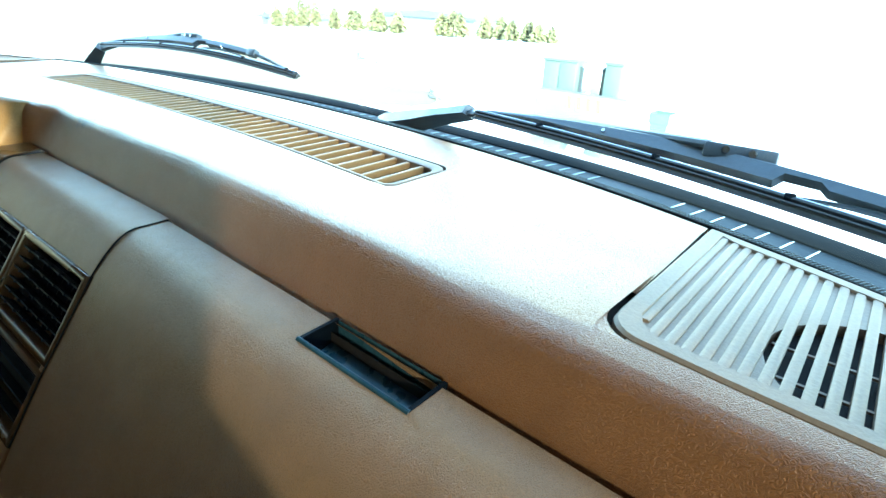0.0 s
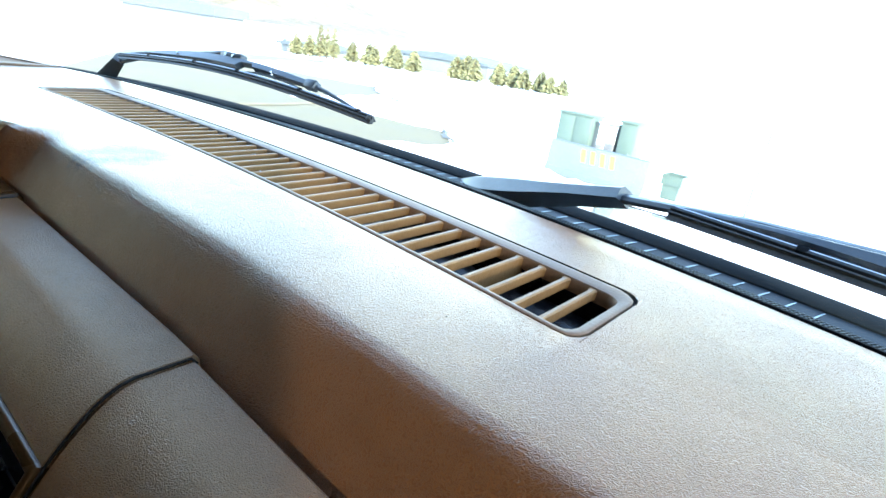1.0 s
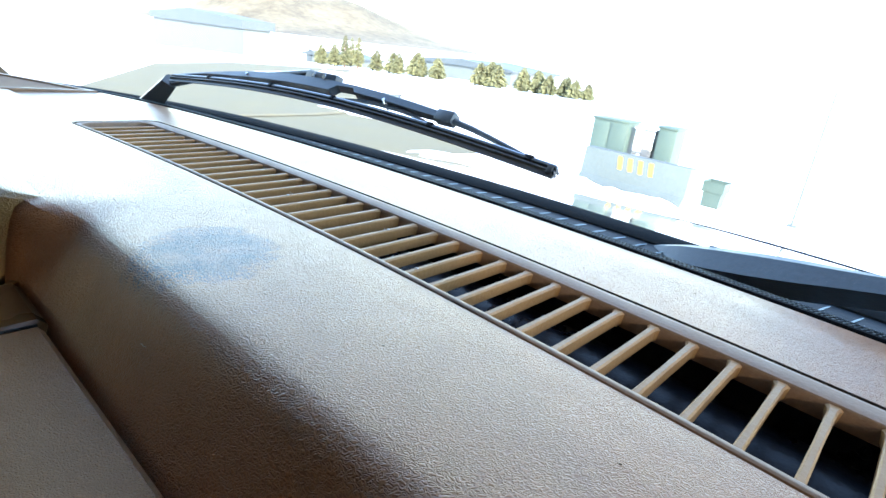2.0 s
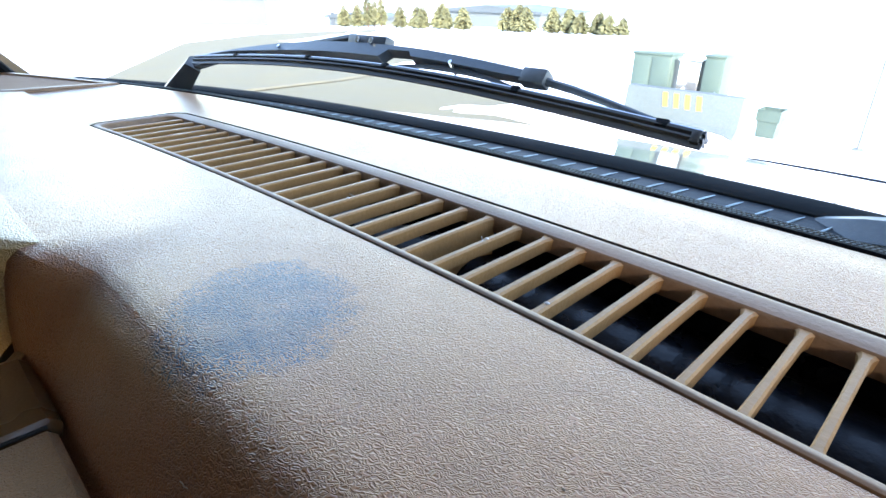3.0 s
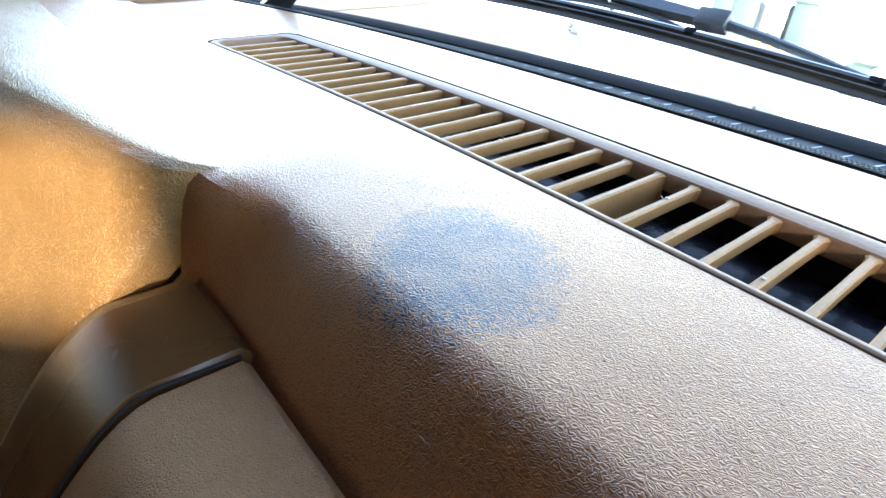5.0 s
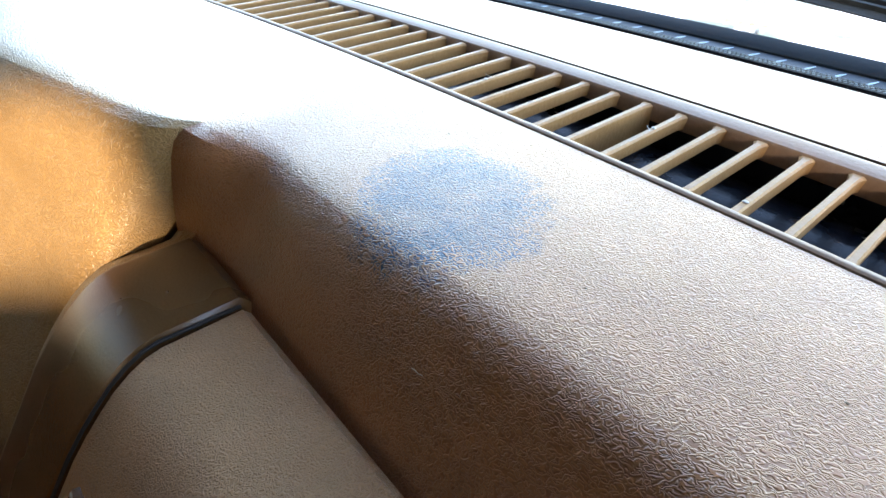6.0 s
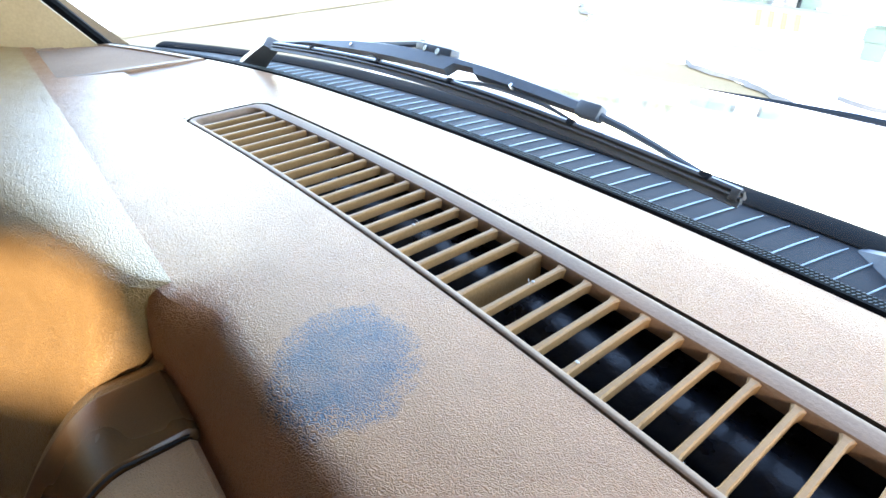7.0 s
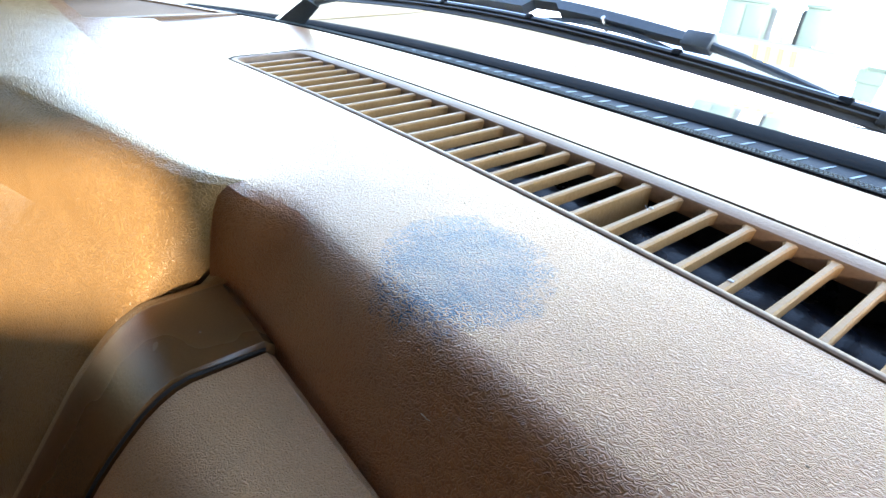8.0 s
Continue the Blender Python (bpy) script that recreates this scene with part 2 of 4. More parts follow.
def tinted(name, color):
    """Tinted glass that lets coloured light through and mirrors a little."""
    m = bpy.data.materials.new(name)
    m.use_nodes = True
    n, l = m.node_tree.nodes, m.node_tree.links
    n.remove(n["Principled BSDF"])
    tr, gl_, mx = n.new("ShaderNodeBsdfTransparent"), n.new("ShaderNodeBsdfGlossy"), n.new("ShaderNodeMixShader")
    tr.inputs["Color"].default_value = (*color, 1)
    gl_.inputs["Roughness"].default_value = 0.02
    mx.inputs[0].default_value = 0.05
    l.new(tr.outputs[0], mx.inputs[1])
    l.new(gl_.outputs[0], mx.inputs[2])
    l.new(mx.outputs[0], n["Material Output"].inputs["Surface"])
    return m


# tints of the unseen side windows, set to balance the light inside
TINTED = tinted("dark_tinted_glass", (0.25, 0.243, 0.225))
TINTED_MID = tinted("half_tinted_glass", (0.56, 0.54, 0.50))
TINTED_LIGHT = tinted("light_tinted_glass", (0.72, 0.67, 0.59))


# ---- mesh helpers ----
def part(name, bm, material, parent=None, label="", smooth=True, angle=35):
    """Link a bmesh as one mesh object, under a thing or a part if given."""
    bmesh.ops.recalc_face_normals(bm, faces=bm.faces)
    me = bpy.data.meshes.new(name)
    bm.to_mesh(me)
    bm.free()
    me.materials.append(material)
    if smooth:
        me.shade_smooth()
        me.set_sharp_from_angle(angle=radians(angle))
    ob = new(name, me)
    ob.parent = parent
    if label:
        ob["label"] = label
    return ob


def thing(name, label, category, at=(0, 0, 0), group="", kind=""):
    ob = new(name)
    ob.empty_display_size = 0.05
    ob.location = at
    return tagged(ob, label, category, group, kind)


def box(bm, lo, hi, m=None, bevel=0.0, seg=2):
    """A box between two corners, with rounded edges."""
    vs = [bm.verts.new((x, y, z)) for x in (lo[0], hi[0]) for y in (lo[1], hi[1]) for z in (lo[2], hi[2])]
    fs = [bm.faces.new([vs[i] for i in q]) for q in ((0, 1, 3, 2), (4, 6, 7, 5), (0, 4, 5, 1), (2, 3, 7, 6), (0, 2, 6, 4), (1, 5, 7, 3))]
    if m is not None:
        for v in vs:
            v.co = m @ v.co
    if bevel:
        bmesh.ops.recalc_face_normals(bm, faces=fs)
        bmesh.ops.bevel(bm, geom=list({e for f in fs for e in f.edges}), offset=bevel, segments=seg, affect="EDGES", profile=0.5)
    return bm


def boxed(lo, hi, m=None, bevel=0.0, seg=2):
    return box(bmesh.new(), lo, hi, m, bevel, seg)


def loft(bm, rings, closed=True, cap=True):
    """Skin rings of equally many points; closed: each ring is a loop."""
    rows = [[bm.verts.new(p) for p in r] for r in rings]
    n = len(rows[0])
    for a, b in zip(rows, rows[1:]):
        for i in range(n if closed else n - 1):
            j = (i + 1) % n
            bm.faces.new((a[i], a[j], b[j], b[i]))
    if cap and closed:
        bm.faces.new(rows[0])
        bm.faces.new(rows[-1][::-1])
    return bm


def tube(points, radius, sides=8, flat=1.0):
    """A bar along points; radius a number or one per point; flat squeezes it upright."""
    rings = []
    pts = [Vector(p) for p in points]
    for i, p in enumerate(pts):
        d = (pts[min(i + 1, len(pts) - 1)] - pts[max(i - 1, 0)]).normalized()
        up = Vector((0, 0, 1)) if abs(d.z) < 0.9 else Vector((0, 1, 0))
        side = d.cross(up).normalized()
        up = side.cross(d)
        r = radius[i] if isinstance(radius, (list, tuple)) else radius
        rings.append([p + side * math.cos(a) * r + up * math.sin(a) * r * flat for a in (math.tau * k / sides for k in range(sides))])
    return loft(bmesh.new(), rings)


def slab(points, depth, bm=None):
    """A plate of the given outline, with thickness along the vector depth."""
    bm = bm or bmesh.new()
    a = [bm.verts.new(p) for p in points]
    b = [bm.verts.new(Vector(p) + Vector(depth)) for p in points]
    bm.faces.new(a)
    bm.faces.new(b[::-1])
    for i in range(len(a)):
        j = (i + 1) % len(a)
        bm.faces.new((a[i], b[i], b[j], a[j]))
    return bm


def bow(x):
    return -0.155 * x * x


def sag(x):
    """How far the windshield's curve falls back towards the sides."""
    return 0.20 * x * x + 0.30 * max(0, abs(x) - 0.42) ** 2


def edge_y(x):
    """The dashboard's far edge along the windshield."""
    return 0.0875 - sag(x)


def glass_pt(x, s, out=0.0):
    """A point of the windshield, s metres up its slope from just over the dashboard's edge, out metres outside."""
    return Vector((x, 0.0688 - sag(x) - s * 0.607 + out * 0.795, 0.030 + s * 0.795 + out * 0.607))


# ---- dashboard ----
dash = thing("dashboard", "tan grained vinyl dashboard with long vent and blue stain", "dashboard", (0, 0, -0.1))
dash.location = (0, 0, 0)
LEFT, RIGHT = -0.80, 0.80
PITCH = 0.018
V_END = 0.3770
V_FAR, V_NEAR = 0.0148, -0.0652       # groove lines of the vent, from the bow
ROLL = [(-0.090, 0.0025), (-0.120, 0.0040), (-0.1480, 0.0049), (-0.1575, 0.0049), (-0.1622, 0.0039), (-0.1658, 0.0013), (-0.1688, -0.0026),
        (-0.1722, -0.0083), (-0.1770, -0.0165), (-0.1828, -0.0264), (-0.1888, -0.0364), (-0.1930, -0.0420)]


CORNER = [(-0.090, 0.0025), (-0.117, 0.0046), (-0.140, 0.0064), (-0.158, 0.0080), (-0.1735, 0.0094), (-0.1810, 0.0088), (-0.1855, 0.0050),
          (-0.1880, -0.0020), (-0.1897, -0.0110), (-0.1912, -0.0220), (-0.1925, -0.0350), (-0.1930, -0.0420)]


FULL = [(-0.090, 0.0025), (-0.120, 0.0045), (-0.145, 0.0060), (-0.157, 0.0062), (-0.166, 0.0048), (-0.1720, 0.0020), (-0.1765, -0.0022),
        (-0.1802, -0.0080), (-0.1840, -0.0155), (-0.1885, -0.0245), (-0.1925, -0.0340), (-0.1930, -0.0420)]


def smooth(u):
    u = min(1.0, max(0.0, u))
    return u * u * (3 - 2 * u)


def profile(x):
    """The pad's front section: fuller towards the driver's brow and beside the speaker grille."""
    w = smooth((-0.055 - x) / 0.043)
    side = CORNER if x < 0 else FULL
    if x > 0:
        w = smooth((x - 0.44) / 0.12)
    return [(a[0] + (b[0] - a[0]) * w, a[1] + (b[1] - a[1]) * w) for a, b in zip(ROLL, side)]


def crease(x, z):
    """The pad's end leans towards the driver's side below its crest."""
    return x - 0.26 * max(0.0, 0.009 - z) * smooth((-0.050 - x) / 0.048)


def front_shift(x, k=0.04):
    return -k * max(0.0, x - 0.22)


def grille_near(x):
    return -0.172 - 0.09 * (x - 0.61)


def pad_mesh():
    bm = bmesh.new()
    xs = sorted(set([LEFT + i * 0.02 for i in range(81)] + [-V_END, V_END, 0.588, -0.588, -0.098, -0.09, -0.085, -0.075, -0.07, -0.065] + [V_END - 0.008, -V_END + 0.008]))
    rows = []
    for x in xs:
        b = bow(x)
        e = edge_y(x)
        ys = [(e, -0.012), (e, -0.001), (e - 0.0015, 0.0), (b + V_FAR + 0.6 * (e - b - V_FAR), 0.0004), (b + V_FAR, 0.0), (b + V_NEAR, 0.0), (0.5 * (b + V_NEAR - 0.090), 0.0012)]
        for i, (y, z) in enumerate(profile(x)):
            k = (0.0, 0.012, 0.035, 0.055, 0.060, 0.058, 0.055, 0.052, 0.048, 0.044, 0.040, 0.040)[i]
            if i == 3 and x > 0.587:
                ys.append((grille_near(x) - 0.003, z - 0.0004))
            else:
                ys.append((y + front_shift(x, k), z))
        rows.append([bm.verts.new((crease(x, z), y, z)) for y, z in ys])
    n = len(rows[0])
    for i in range(len(xs) - 1):
        xm = 0.5 * (xs[i] + xs[i + 1])
        for j in range(n - 1):
            if abs(xm) < V_END and j == 4:
                continue                     # the vent's opening
            if abs(xm) > 0.588 and j <= 9:
                continue                     # the speakers' wells
            if xm < -0.098 and j >= 11:
                continue                     # the brow takes over
            bm.faces.new((rows[i][j], rows[i + 1][j], rows[i + 1][j + 1], rows[i][j + 1]))
    return bm


part("pad", pad_mesh(), VINYL, dash)


# the brow's rounder edge away from the crease
SOFT = [(-0.1735, 0.0088), (-0.1795, 0.0066), (-0.1845, 0.0026), (-0.1880, -0.0045), (-0.1903, -0.0130), (-0.1918, -0.0232), (-0.1926, -0.0350)]


def brow_mesh():
    """The brow grows out of the pad's rolled edge and comes towards the driver."""
    bm = bmesh.new()
    rings = []
    y0, z0 = CORNER[4]
    for i in range(71):
        k = 0.705 * (i / 70) ** 2.2
        x = -0.098 - k
        e = 1 - math.exp(-k / 0.007)
        shift = -0.011 * e - (0.345 * k if k < 0.35 else 0.1208 + 0.12 * (k - 0.35))
        lift = min(0.022, -0.16 * shift)
        pts = [(y0, z0), (y0 + shift * 0.33, z0 + lift * 0.5), (y0 + shift * 0.7, z0 + lift * 0.9)]
        w = 1 - math.exp(-k / 0.020)
        edge = [(a[0] + (b[0] - a[0]) * w, a[1] + (b[1] - a[1]) * w) for a, b in zip(CORNER[4:11], SOFT)]
        swell = 0.018 * math.exp(-k / 0.06) * (1 - math.exp(-k / 0.0008))      # fuller beside the trim
        pts += [(y + shift - swell * smooth((-0.008 - z) / 0.026), z + lift * max(0, 1 + z / 0.04)) for y, z in edge]
        f = CORNER[10][0] + shift - swell
        pts += [(f - 0.024, -0.060), (f - 0.050, -0.10), (f - 0.085, -0.16), (f - 0.13, -0.26)]
        fade = math.exp(-k / 0.05)
        rings.append([(x + (crease(-0.098, max(z, -0.060)) + 0.098) * fade, y, z) for y, z in pts])
    loft(bm, rings, closed=False, cap=False)
    return bm


part("brow", brow_mesh(), VINYL_SIDE, dash, "tan vinyl instrument brow lit by the sun")


# near-black strip that puts the shade of the gap below the pad into colour
part("gap_shade_strip", loft(bmesh.new(), [[(x, y + front_shift(x), z) for y, z in ((-0.1965, -0.075), (-0.165, -0.075), (-0.165, -0.040), (-0.1915, -0.040), (-0.1925, -0.055))] for x in (-0.0835, 0.22, 0.5, RIGHT)]), GAP, dash, "near-black strip for the shaded gap under the pad")

# ---- defroster vent ----
vent = part("defroster_vent", bmesh.new(), PLASTIC_RIM, dash, "tan plastic defroster grille with forty slats")


def ring_path(off_far, off_near, end, corner, n=40):
    """The vent's outline: two bowed sides and rounded corners, anticlockwise."""
    pts = []
    for i in range(n + 1):
        x = -end + corner + (2 * end - 2 * corner) * i / n
        pts.append((x, bow(x) + off_near))
    for a in (-60, -30, 0):
        pts.append((end - corner + corner * math.cos(radians(a)), bow(end) + off_near + corner + corner * math.sin(radians(a))))
    for a in (0, 30, 60):
        pts.append((end - corner + corner * math.cos(radians(a)), bow(end) + off_far - corner + corner * math.sin(radians(a))))
    for i in range(n + 1):
        x = end - corner - (2 * end - 2 * corner) * i / n
        pts.append((x, bow(x) + off_far))
    for a in (120, 150, 180):
        pts.append((-end + corner + corner * math.cos(radians(a)), bow(end) + off_far - corner + corner * math.sin(radians(a))))
    for a in (180, 210, 240):
        pts.append((-end + corner + corner * math.cos(radians(a)), bow(end) + off_near + corner + corner * math.sin(radians(a))))
    return pts


def rim_mesh():
    """The frame: outer lip, flat, inner lip and the wall that goes down."""
    bm = bmesh.new()
    spec = [(0.0124, -0.0638, 0.3755, 0.012, -0.004), (0.0121, -0.0635, 0.3752, 0.012, -0.0002), (0.0114, -0.0628, 0.3745, 0.0115, 0.0003),
            (0.0090, -0.0622, 0.3735, 0.0110, 0.0004), (0.0078, -0.0617, 0.3728, 0.0105, 0.0003), (0.0040, -0.0610, 0.3715, 0.010, 0.0002), (0.0030, -0.0604, 0.3708, 0.0095, 0.0000), (0.0012, -0.0594, 0.3696, 0.009, -0.0004), (0.0006, -0.0588, 0.3690, 0.0085, -0.0014),
            (0.0004, -0.0586, 0.3688, 0.0085, -0.0090)]
    rings = [[(x, y, z) for x, y in ring_path(f, n, e, c)] for f, n, e, c, z in spec]
    return loft(bm, rings, closed=True, cap=False)


part("rim", rim_mesh(), PLASTIC_RIM, vent)
# the pad's rounded corners round the grille
for sx in (-1, 1):
    for far in (False, True):
        c = 0.0125
        cy = bow(V_END) + (V_FAR - c if far else V_NEAR + c)
        fan = bmesh.new()
        q = fan.verts.new((sx * V_END, bow(V_END) + (V_FAR if far else V_NEAR), 0.0002))
        arc = []
        for k in range(7):
            a = radians(15 * k)
            arc.append(fan.verts.new((sx * (V_END - c + c * math.cos(a)), cy + (c * math.sin(a) if far else -c * math.sin(a)), 0.0002)))
        for u, v in zip(arc, arc[1:]):
            fan.faces.new((q, u, v))
        bmesh.ops.recalc_face_normals(fan, faces=fan.faces)
        part("pad_fillet", fan, VINYL, dash, smooth=False)
groove = bmesh.new()
loft(groove, [[(x, y, -0.0003) for x, y in ring_path(V_FAR + 0.0007, V_NEAR - 0.0007, V_END + 0.0007, 0.0130)], [(x, y, -0.0035) for x, y in ring_path(V_FAR + 0.0007, V_NEAR - 0.0007, V_END + 0.0007, 0.0130)], [(x, y, -0.0035) for x, y in ring_path(0.0105, -0.062, 0.373, 0.012)]], cap=False)
part("groove", groove, GAP, vent, "dark joint round the grille")


def slat_mesh(depth):
    """One slat, from the near wall to the far wall, top edge rounded and flared where it joins."""
    bm = bmesh.new()
    rings = []
    for y, w in ((-0.0592, 0.0066), (-0.0581, 0.0046), (-0.0564, 0.0035), (-0.03, 0.0031), (-0.0032, 0.0035), (-0.0011, 0.0046), (0.0008, 0.0066)):
        h = w / 2
        rings.append([(-h, y, -0.0022), (-h * 0.6, y, -0.0013), (h * 0.6, y, -0.0013), (h, y, -0.0022), (h * 0.75, y, -depth), (-h * 0.75, y, -depth)])
    loft(bm, rings)
    return bm


first = part("slat", slat_mesh(0.0078), PLASTIC_TAN, vent)
deep = part("divider", slat_mesh(0.026), PLASTIC_TAN, vent, "deep tan divider wall")
deep.location = ((20 - 20.5) * PITCH, bow((20 - 20.5) * PITCH), 0)
for k in (4, 37):
    w = deep.copy()
    scene.collection.objects.link(w)
    w.location = ((k - 20.5) * PITCH, bow((k - 20.5) * PITCH), 0)
first.location = ((1 - 20.5) * PITCH, bow((1 - 20.5) * PITCH), 0)
for k in range(2, 41):
    if k in (4, 20, 37):
        continue
    s = first.copy()
    scene.collection.objects.link(s)
    x = (k - 20.5) * PITCH
    s.location = (x, bow(x), 0)
    s.rotation_euler = (0, radians(random.uniform(-1.5, 1.5)), 0)


def duct_mesh():
    """The dark duct below: a rounded tube on the far side and a floor falling to the near side."""
    bm = bmesh.new()
    rings = []
    prof = [(0.0025, -0.0085), (0.0025, -0.022), (-0.004, -0.0215), (-0.012, -0.020), (-0.021, -0.0225), (-0.029, -0.029), (-0.034, -0.038), (-0.038, -0.050), (-0.0600, -0.055), (-0.0605, -0.0085)]
    for i in range(31):
        x = -0.37 + 0.74 * i / 30
        rings.append([(x, bow(x) + y, z) for y, z in prof])
    loft(bm, rings, closed=False)
    for x in (-0.3695, 0.3695):
        vs = [bm.verts.new((x, bow(x) + y, z)) for y, z in ((0.002, -0.012), (0.002, -0.06), (-0.06, -0.06), (-0.06, -0.012))]
        bm.faces.new(vs)
    return bm


part("duct", duct_mesh(), DUCT, vent, "glossy black air duct below the slats")
ledge = bmesh.new()
loft(ledge, [[(x, bow(x) + y, z) for y, z in ((-0.0586, -0.0135), (-0.0535, -0.0140), (-0.0530, -0.0160), (-0.0586, -0.0165))] for x in (-0.366 + 0.732 * i / 30 for i in range(31))])
part("ledge", ledge, DUST, vent, "dusty grey ledge inside the grille")
# small struts inside the duct
for x in (0.045, 0.081, 0.153, -0.10):
    part("strut", boxed((-0.001, -0.055, -0.052), (0.001, -0.040, -0.036), Matrix.Translation((x, bow(x), 0)) @ Matrix.Rotation(radians(25), 4, "Z")), PLASTIC_RIM, vent, "small moulded strut")


# ---- speaker grilles ----
def speaker_grille(side):
    g = part("speaker_grille" if side > 0 else "end_panel", bmesh.new(), PLASTIC_PALE, dash,
             "pale beige slotted speaker grille over a dark speaker" if side > 0 else "flat brownish cover panel at the dashboard's end")
    x0, x1 = 0.5905, 0.790
    def yb(x):
        return edge_y(x) - 0.004
    z = 0.0022
    # dark well behind the joint
    well = bmesh.new()
    slab([(side * 0.575, -0.166, -0.0035), (side * 0.600, -0.1765, -0.0035), (side * 0.8, -0.1900, -0.0035), (side * 0.8, yb(0.8) + 0.002, -0.0035), (side * 0.575, yb(0.575) + 0.002, -0.0035)], (0, 0, -0.03), well)
    part("well", well, GAP, g, "dark joint")
    def outline(inset):
        i = inset
        pts = [(x0 + i, yb(x0) - i)]
        pts += [(x0 + i, -0.146)]
        c = 0.020
        for a in range(195, 271, 15):
            pts.append((x0 + i + c + (c) * math.cos(radians(a)), -0.146 - 0.005 + c * math.sin(radians(a)) + i * 0.8))
        for k in range(1, 7):
            x = x0 + 0.025 + (x1 - x0 - 0.025) * k / 6
            pts.append((x - i * (k == 6), grille_near(x) + i))
        for k in range(6):
            x = x1 + (x0 + 0.02 - x1) * k / 5
            pts.append((x - i * (k == 0), yb(x) - i))
        return pts
    n = outline(0.010)
    fr = bmesh.new()
    rings = [[(side * x, y, zz - y * 0.022) for x, y in p] for p, zz in ((outline(-0.0005), -0.010), (outline(0.0), z - 0.0015), (outline(0.0015), z), (n, z), (outline(0.0105), z - 0.001), (outline(0.0105), -0.008))]
    loft(fr, rings, cap=False)
    part("frame", fr, PLASTIC_PALE if side > 0 else PLASTIC_RIM, g)
    if side < 0:
        pl = bmesh.new()
        slab([(side * x, y, z - 0.0022 - y * 0.022) for x, y in outline(0.0095)], (0, 0, -0.002), pl)
        part("cover", pl, COVER, g)
        return g
    # backing with the round speaker opening
    cx, cy, r = 0.700, -0.128, 0.050
    bk = bmesh.new()
    inner, outer = [], []
    N = 48
    for k in range(N):
        a = math.tau * k / N
        dx, dy = math.cos(a), math.sin(a)
        inner.append((cx + r * dx, cy + r * dy, 0.0002 - (cy + r * dy) * 0.022))
        s = min((0.79 - cx) / dx if dx > 1e-6 else 9, (0.603 - cx) / dx if dx < -1e-6 else 9, (0.02 - cy) / dy if dy > 1e-6 else 9, (-0.188 - cy) / dy if dy < -1e-6 else 9)
        ox = cx + s * dx
        oy = min(cy + s * dy, edge_y(ox) - 0.012)
        outer.append((ox, oy, 0.0002 - oy * 0.022))
    lower = [(x, y, zz - 0.006) for x, y, zz in inner]
    loft(bk, [outer, inner, lower], cap=False)
    part("backing", bk, PLASTIC_PALE, g)
    cone = bmesh.new()
    loft(cone, [[(cx + rr * math.cos(math.tau * k / 32), cy + rr * math.sin(math.tau * k / 32), zz) for k in range(32)] for rr, zz in ((0.058, -0.006), (0.046, -0.009), (0.020, -0.024), (0.004, -0.022))])
    part("speaker_cone", cone, GAP, g, "dark paper speaker cone")
    # ribs
    def slot_y(x):
        return grille_near(x) + 0.009, yb(x) - 0.009
    x = x0 + 0.0125
    while x < 0.782:
        a, b = slot_y(x)
        if x < x0 + 0.018:
            a += 0.014
        rb = bmesh.new()
        h = 0.0023
        loft(rb, [[(x - h, y, q - 0.0010), (x - h * 0.6, y, q - 0.0004), (x + h * 0.6, y, q - 0.0004), (x + h, y, q - 0.0010), (x + h, y, q - 0.005), (x - h, y, q - 0.005)] for y, q in ((a - 0.001, z - a * 0.022), (b + 0.001, z - b * 0.022))])
        part("rib", rb, PLASTIC_PALE, g)
        x += 0.0076
    for yy in (-0.150, -0.122):
        part("cross_bar", boxed((0.652, yy - 0.0008, -0.0030 - yy * 0.022), (0.785, yy + 0.0008, -0.0018 - yy * 0.022)), PLASTIC_PALE, g)
    return g


cf = bmesh.new()
c0 = cf.verts.new((0.5878, grille_near(0.588) - 0.0035, 0.0058))
arc = [cf.verts.new((0.5905 - 0.0028 + 0.0225 + 0.0225 * math.cos(radians(a)), -0.1512 + 0.0225 * math.sin(radians(a)) - 0.0008, 0.0053)) for a in (180, 195, 210, 225, 240, 255, 268)]
for a, b in zip(arc, arc[1:]):
    cf.faces.new((c0, a, b))
part("pad_corner", cf, VINYL, dash)
speaker_grille(1)
speaker_grille(-1)

# ---- lower dashboard ----
LOW = [(-0.1945, -0.0480), (-0.1949, -0.0368), (-0.1976, -0.0333), (-0.2225, -0.0333), (-0.228, -0.0345), (-0.234, -0.0375), (-0.240, -0.0418), (-0.2465, -0.0478), (-0.2525, -0.0540), (-0.259, -0.0615),
       (-0.278, -0.0875), (-0.304, -0.1230), (-0.335, -0.1700), (-0.37, -0.225), (-0.40, -0.30)]
VA, VD, VN = Vector((0, -0.259, -0.0615)), Vector((0, -0.568, -0.823)), Vector((0, -0.823, 0.568))


def face_pt(x, v, out=0.0):
    """A point of the sloping lower face: v metres down it, out metres proud of it."""
    return Vector((x, 0, 0)) + VA + VD * v + VN * out


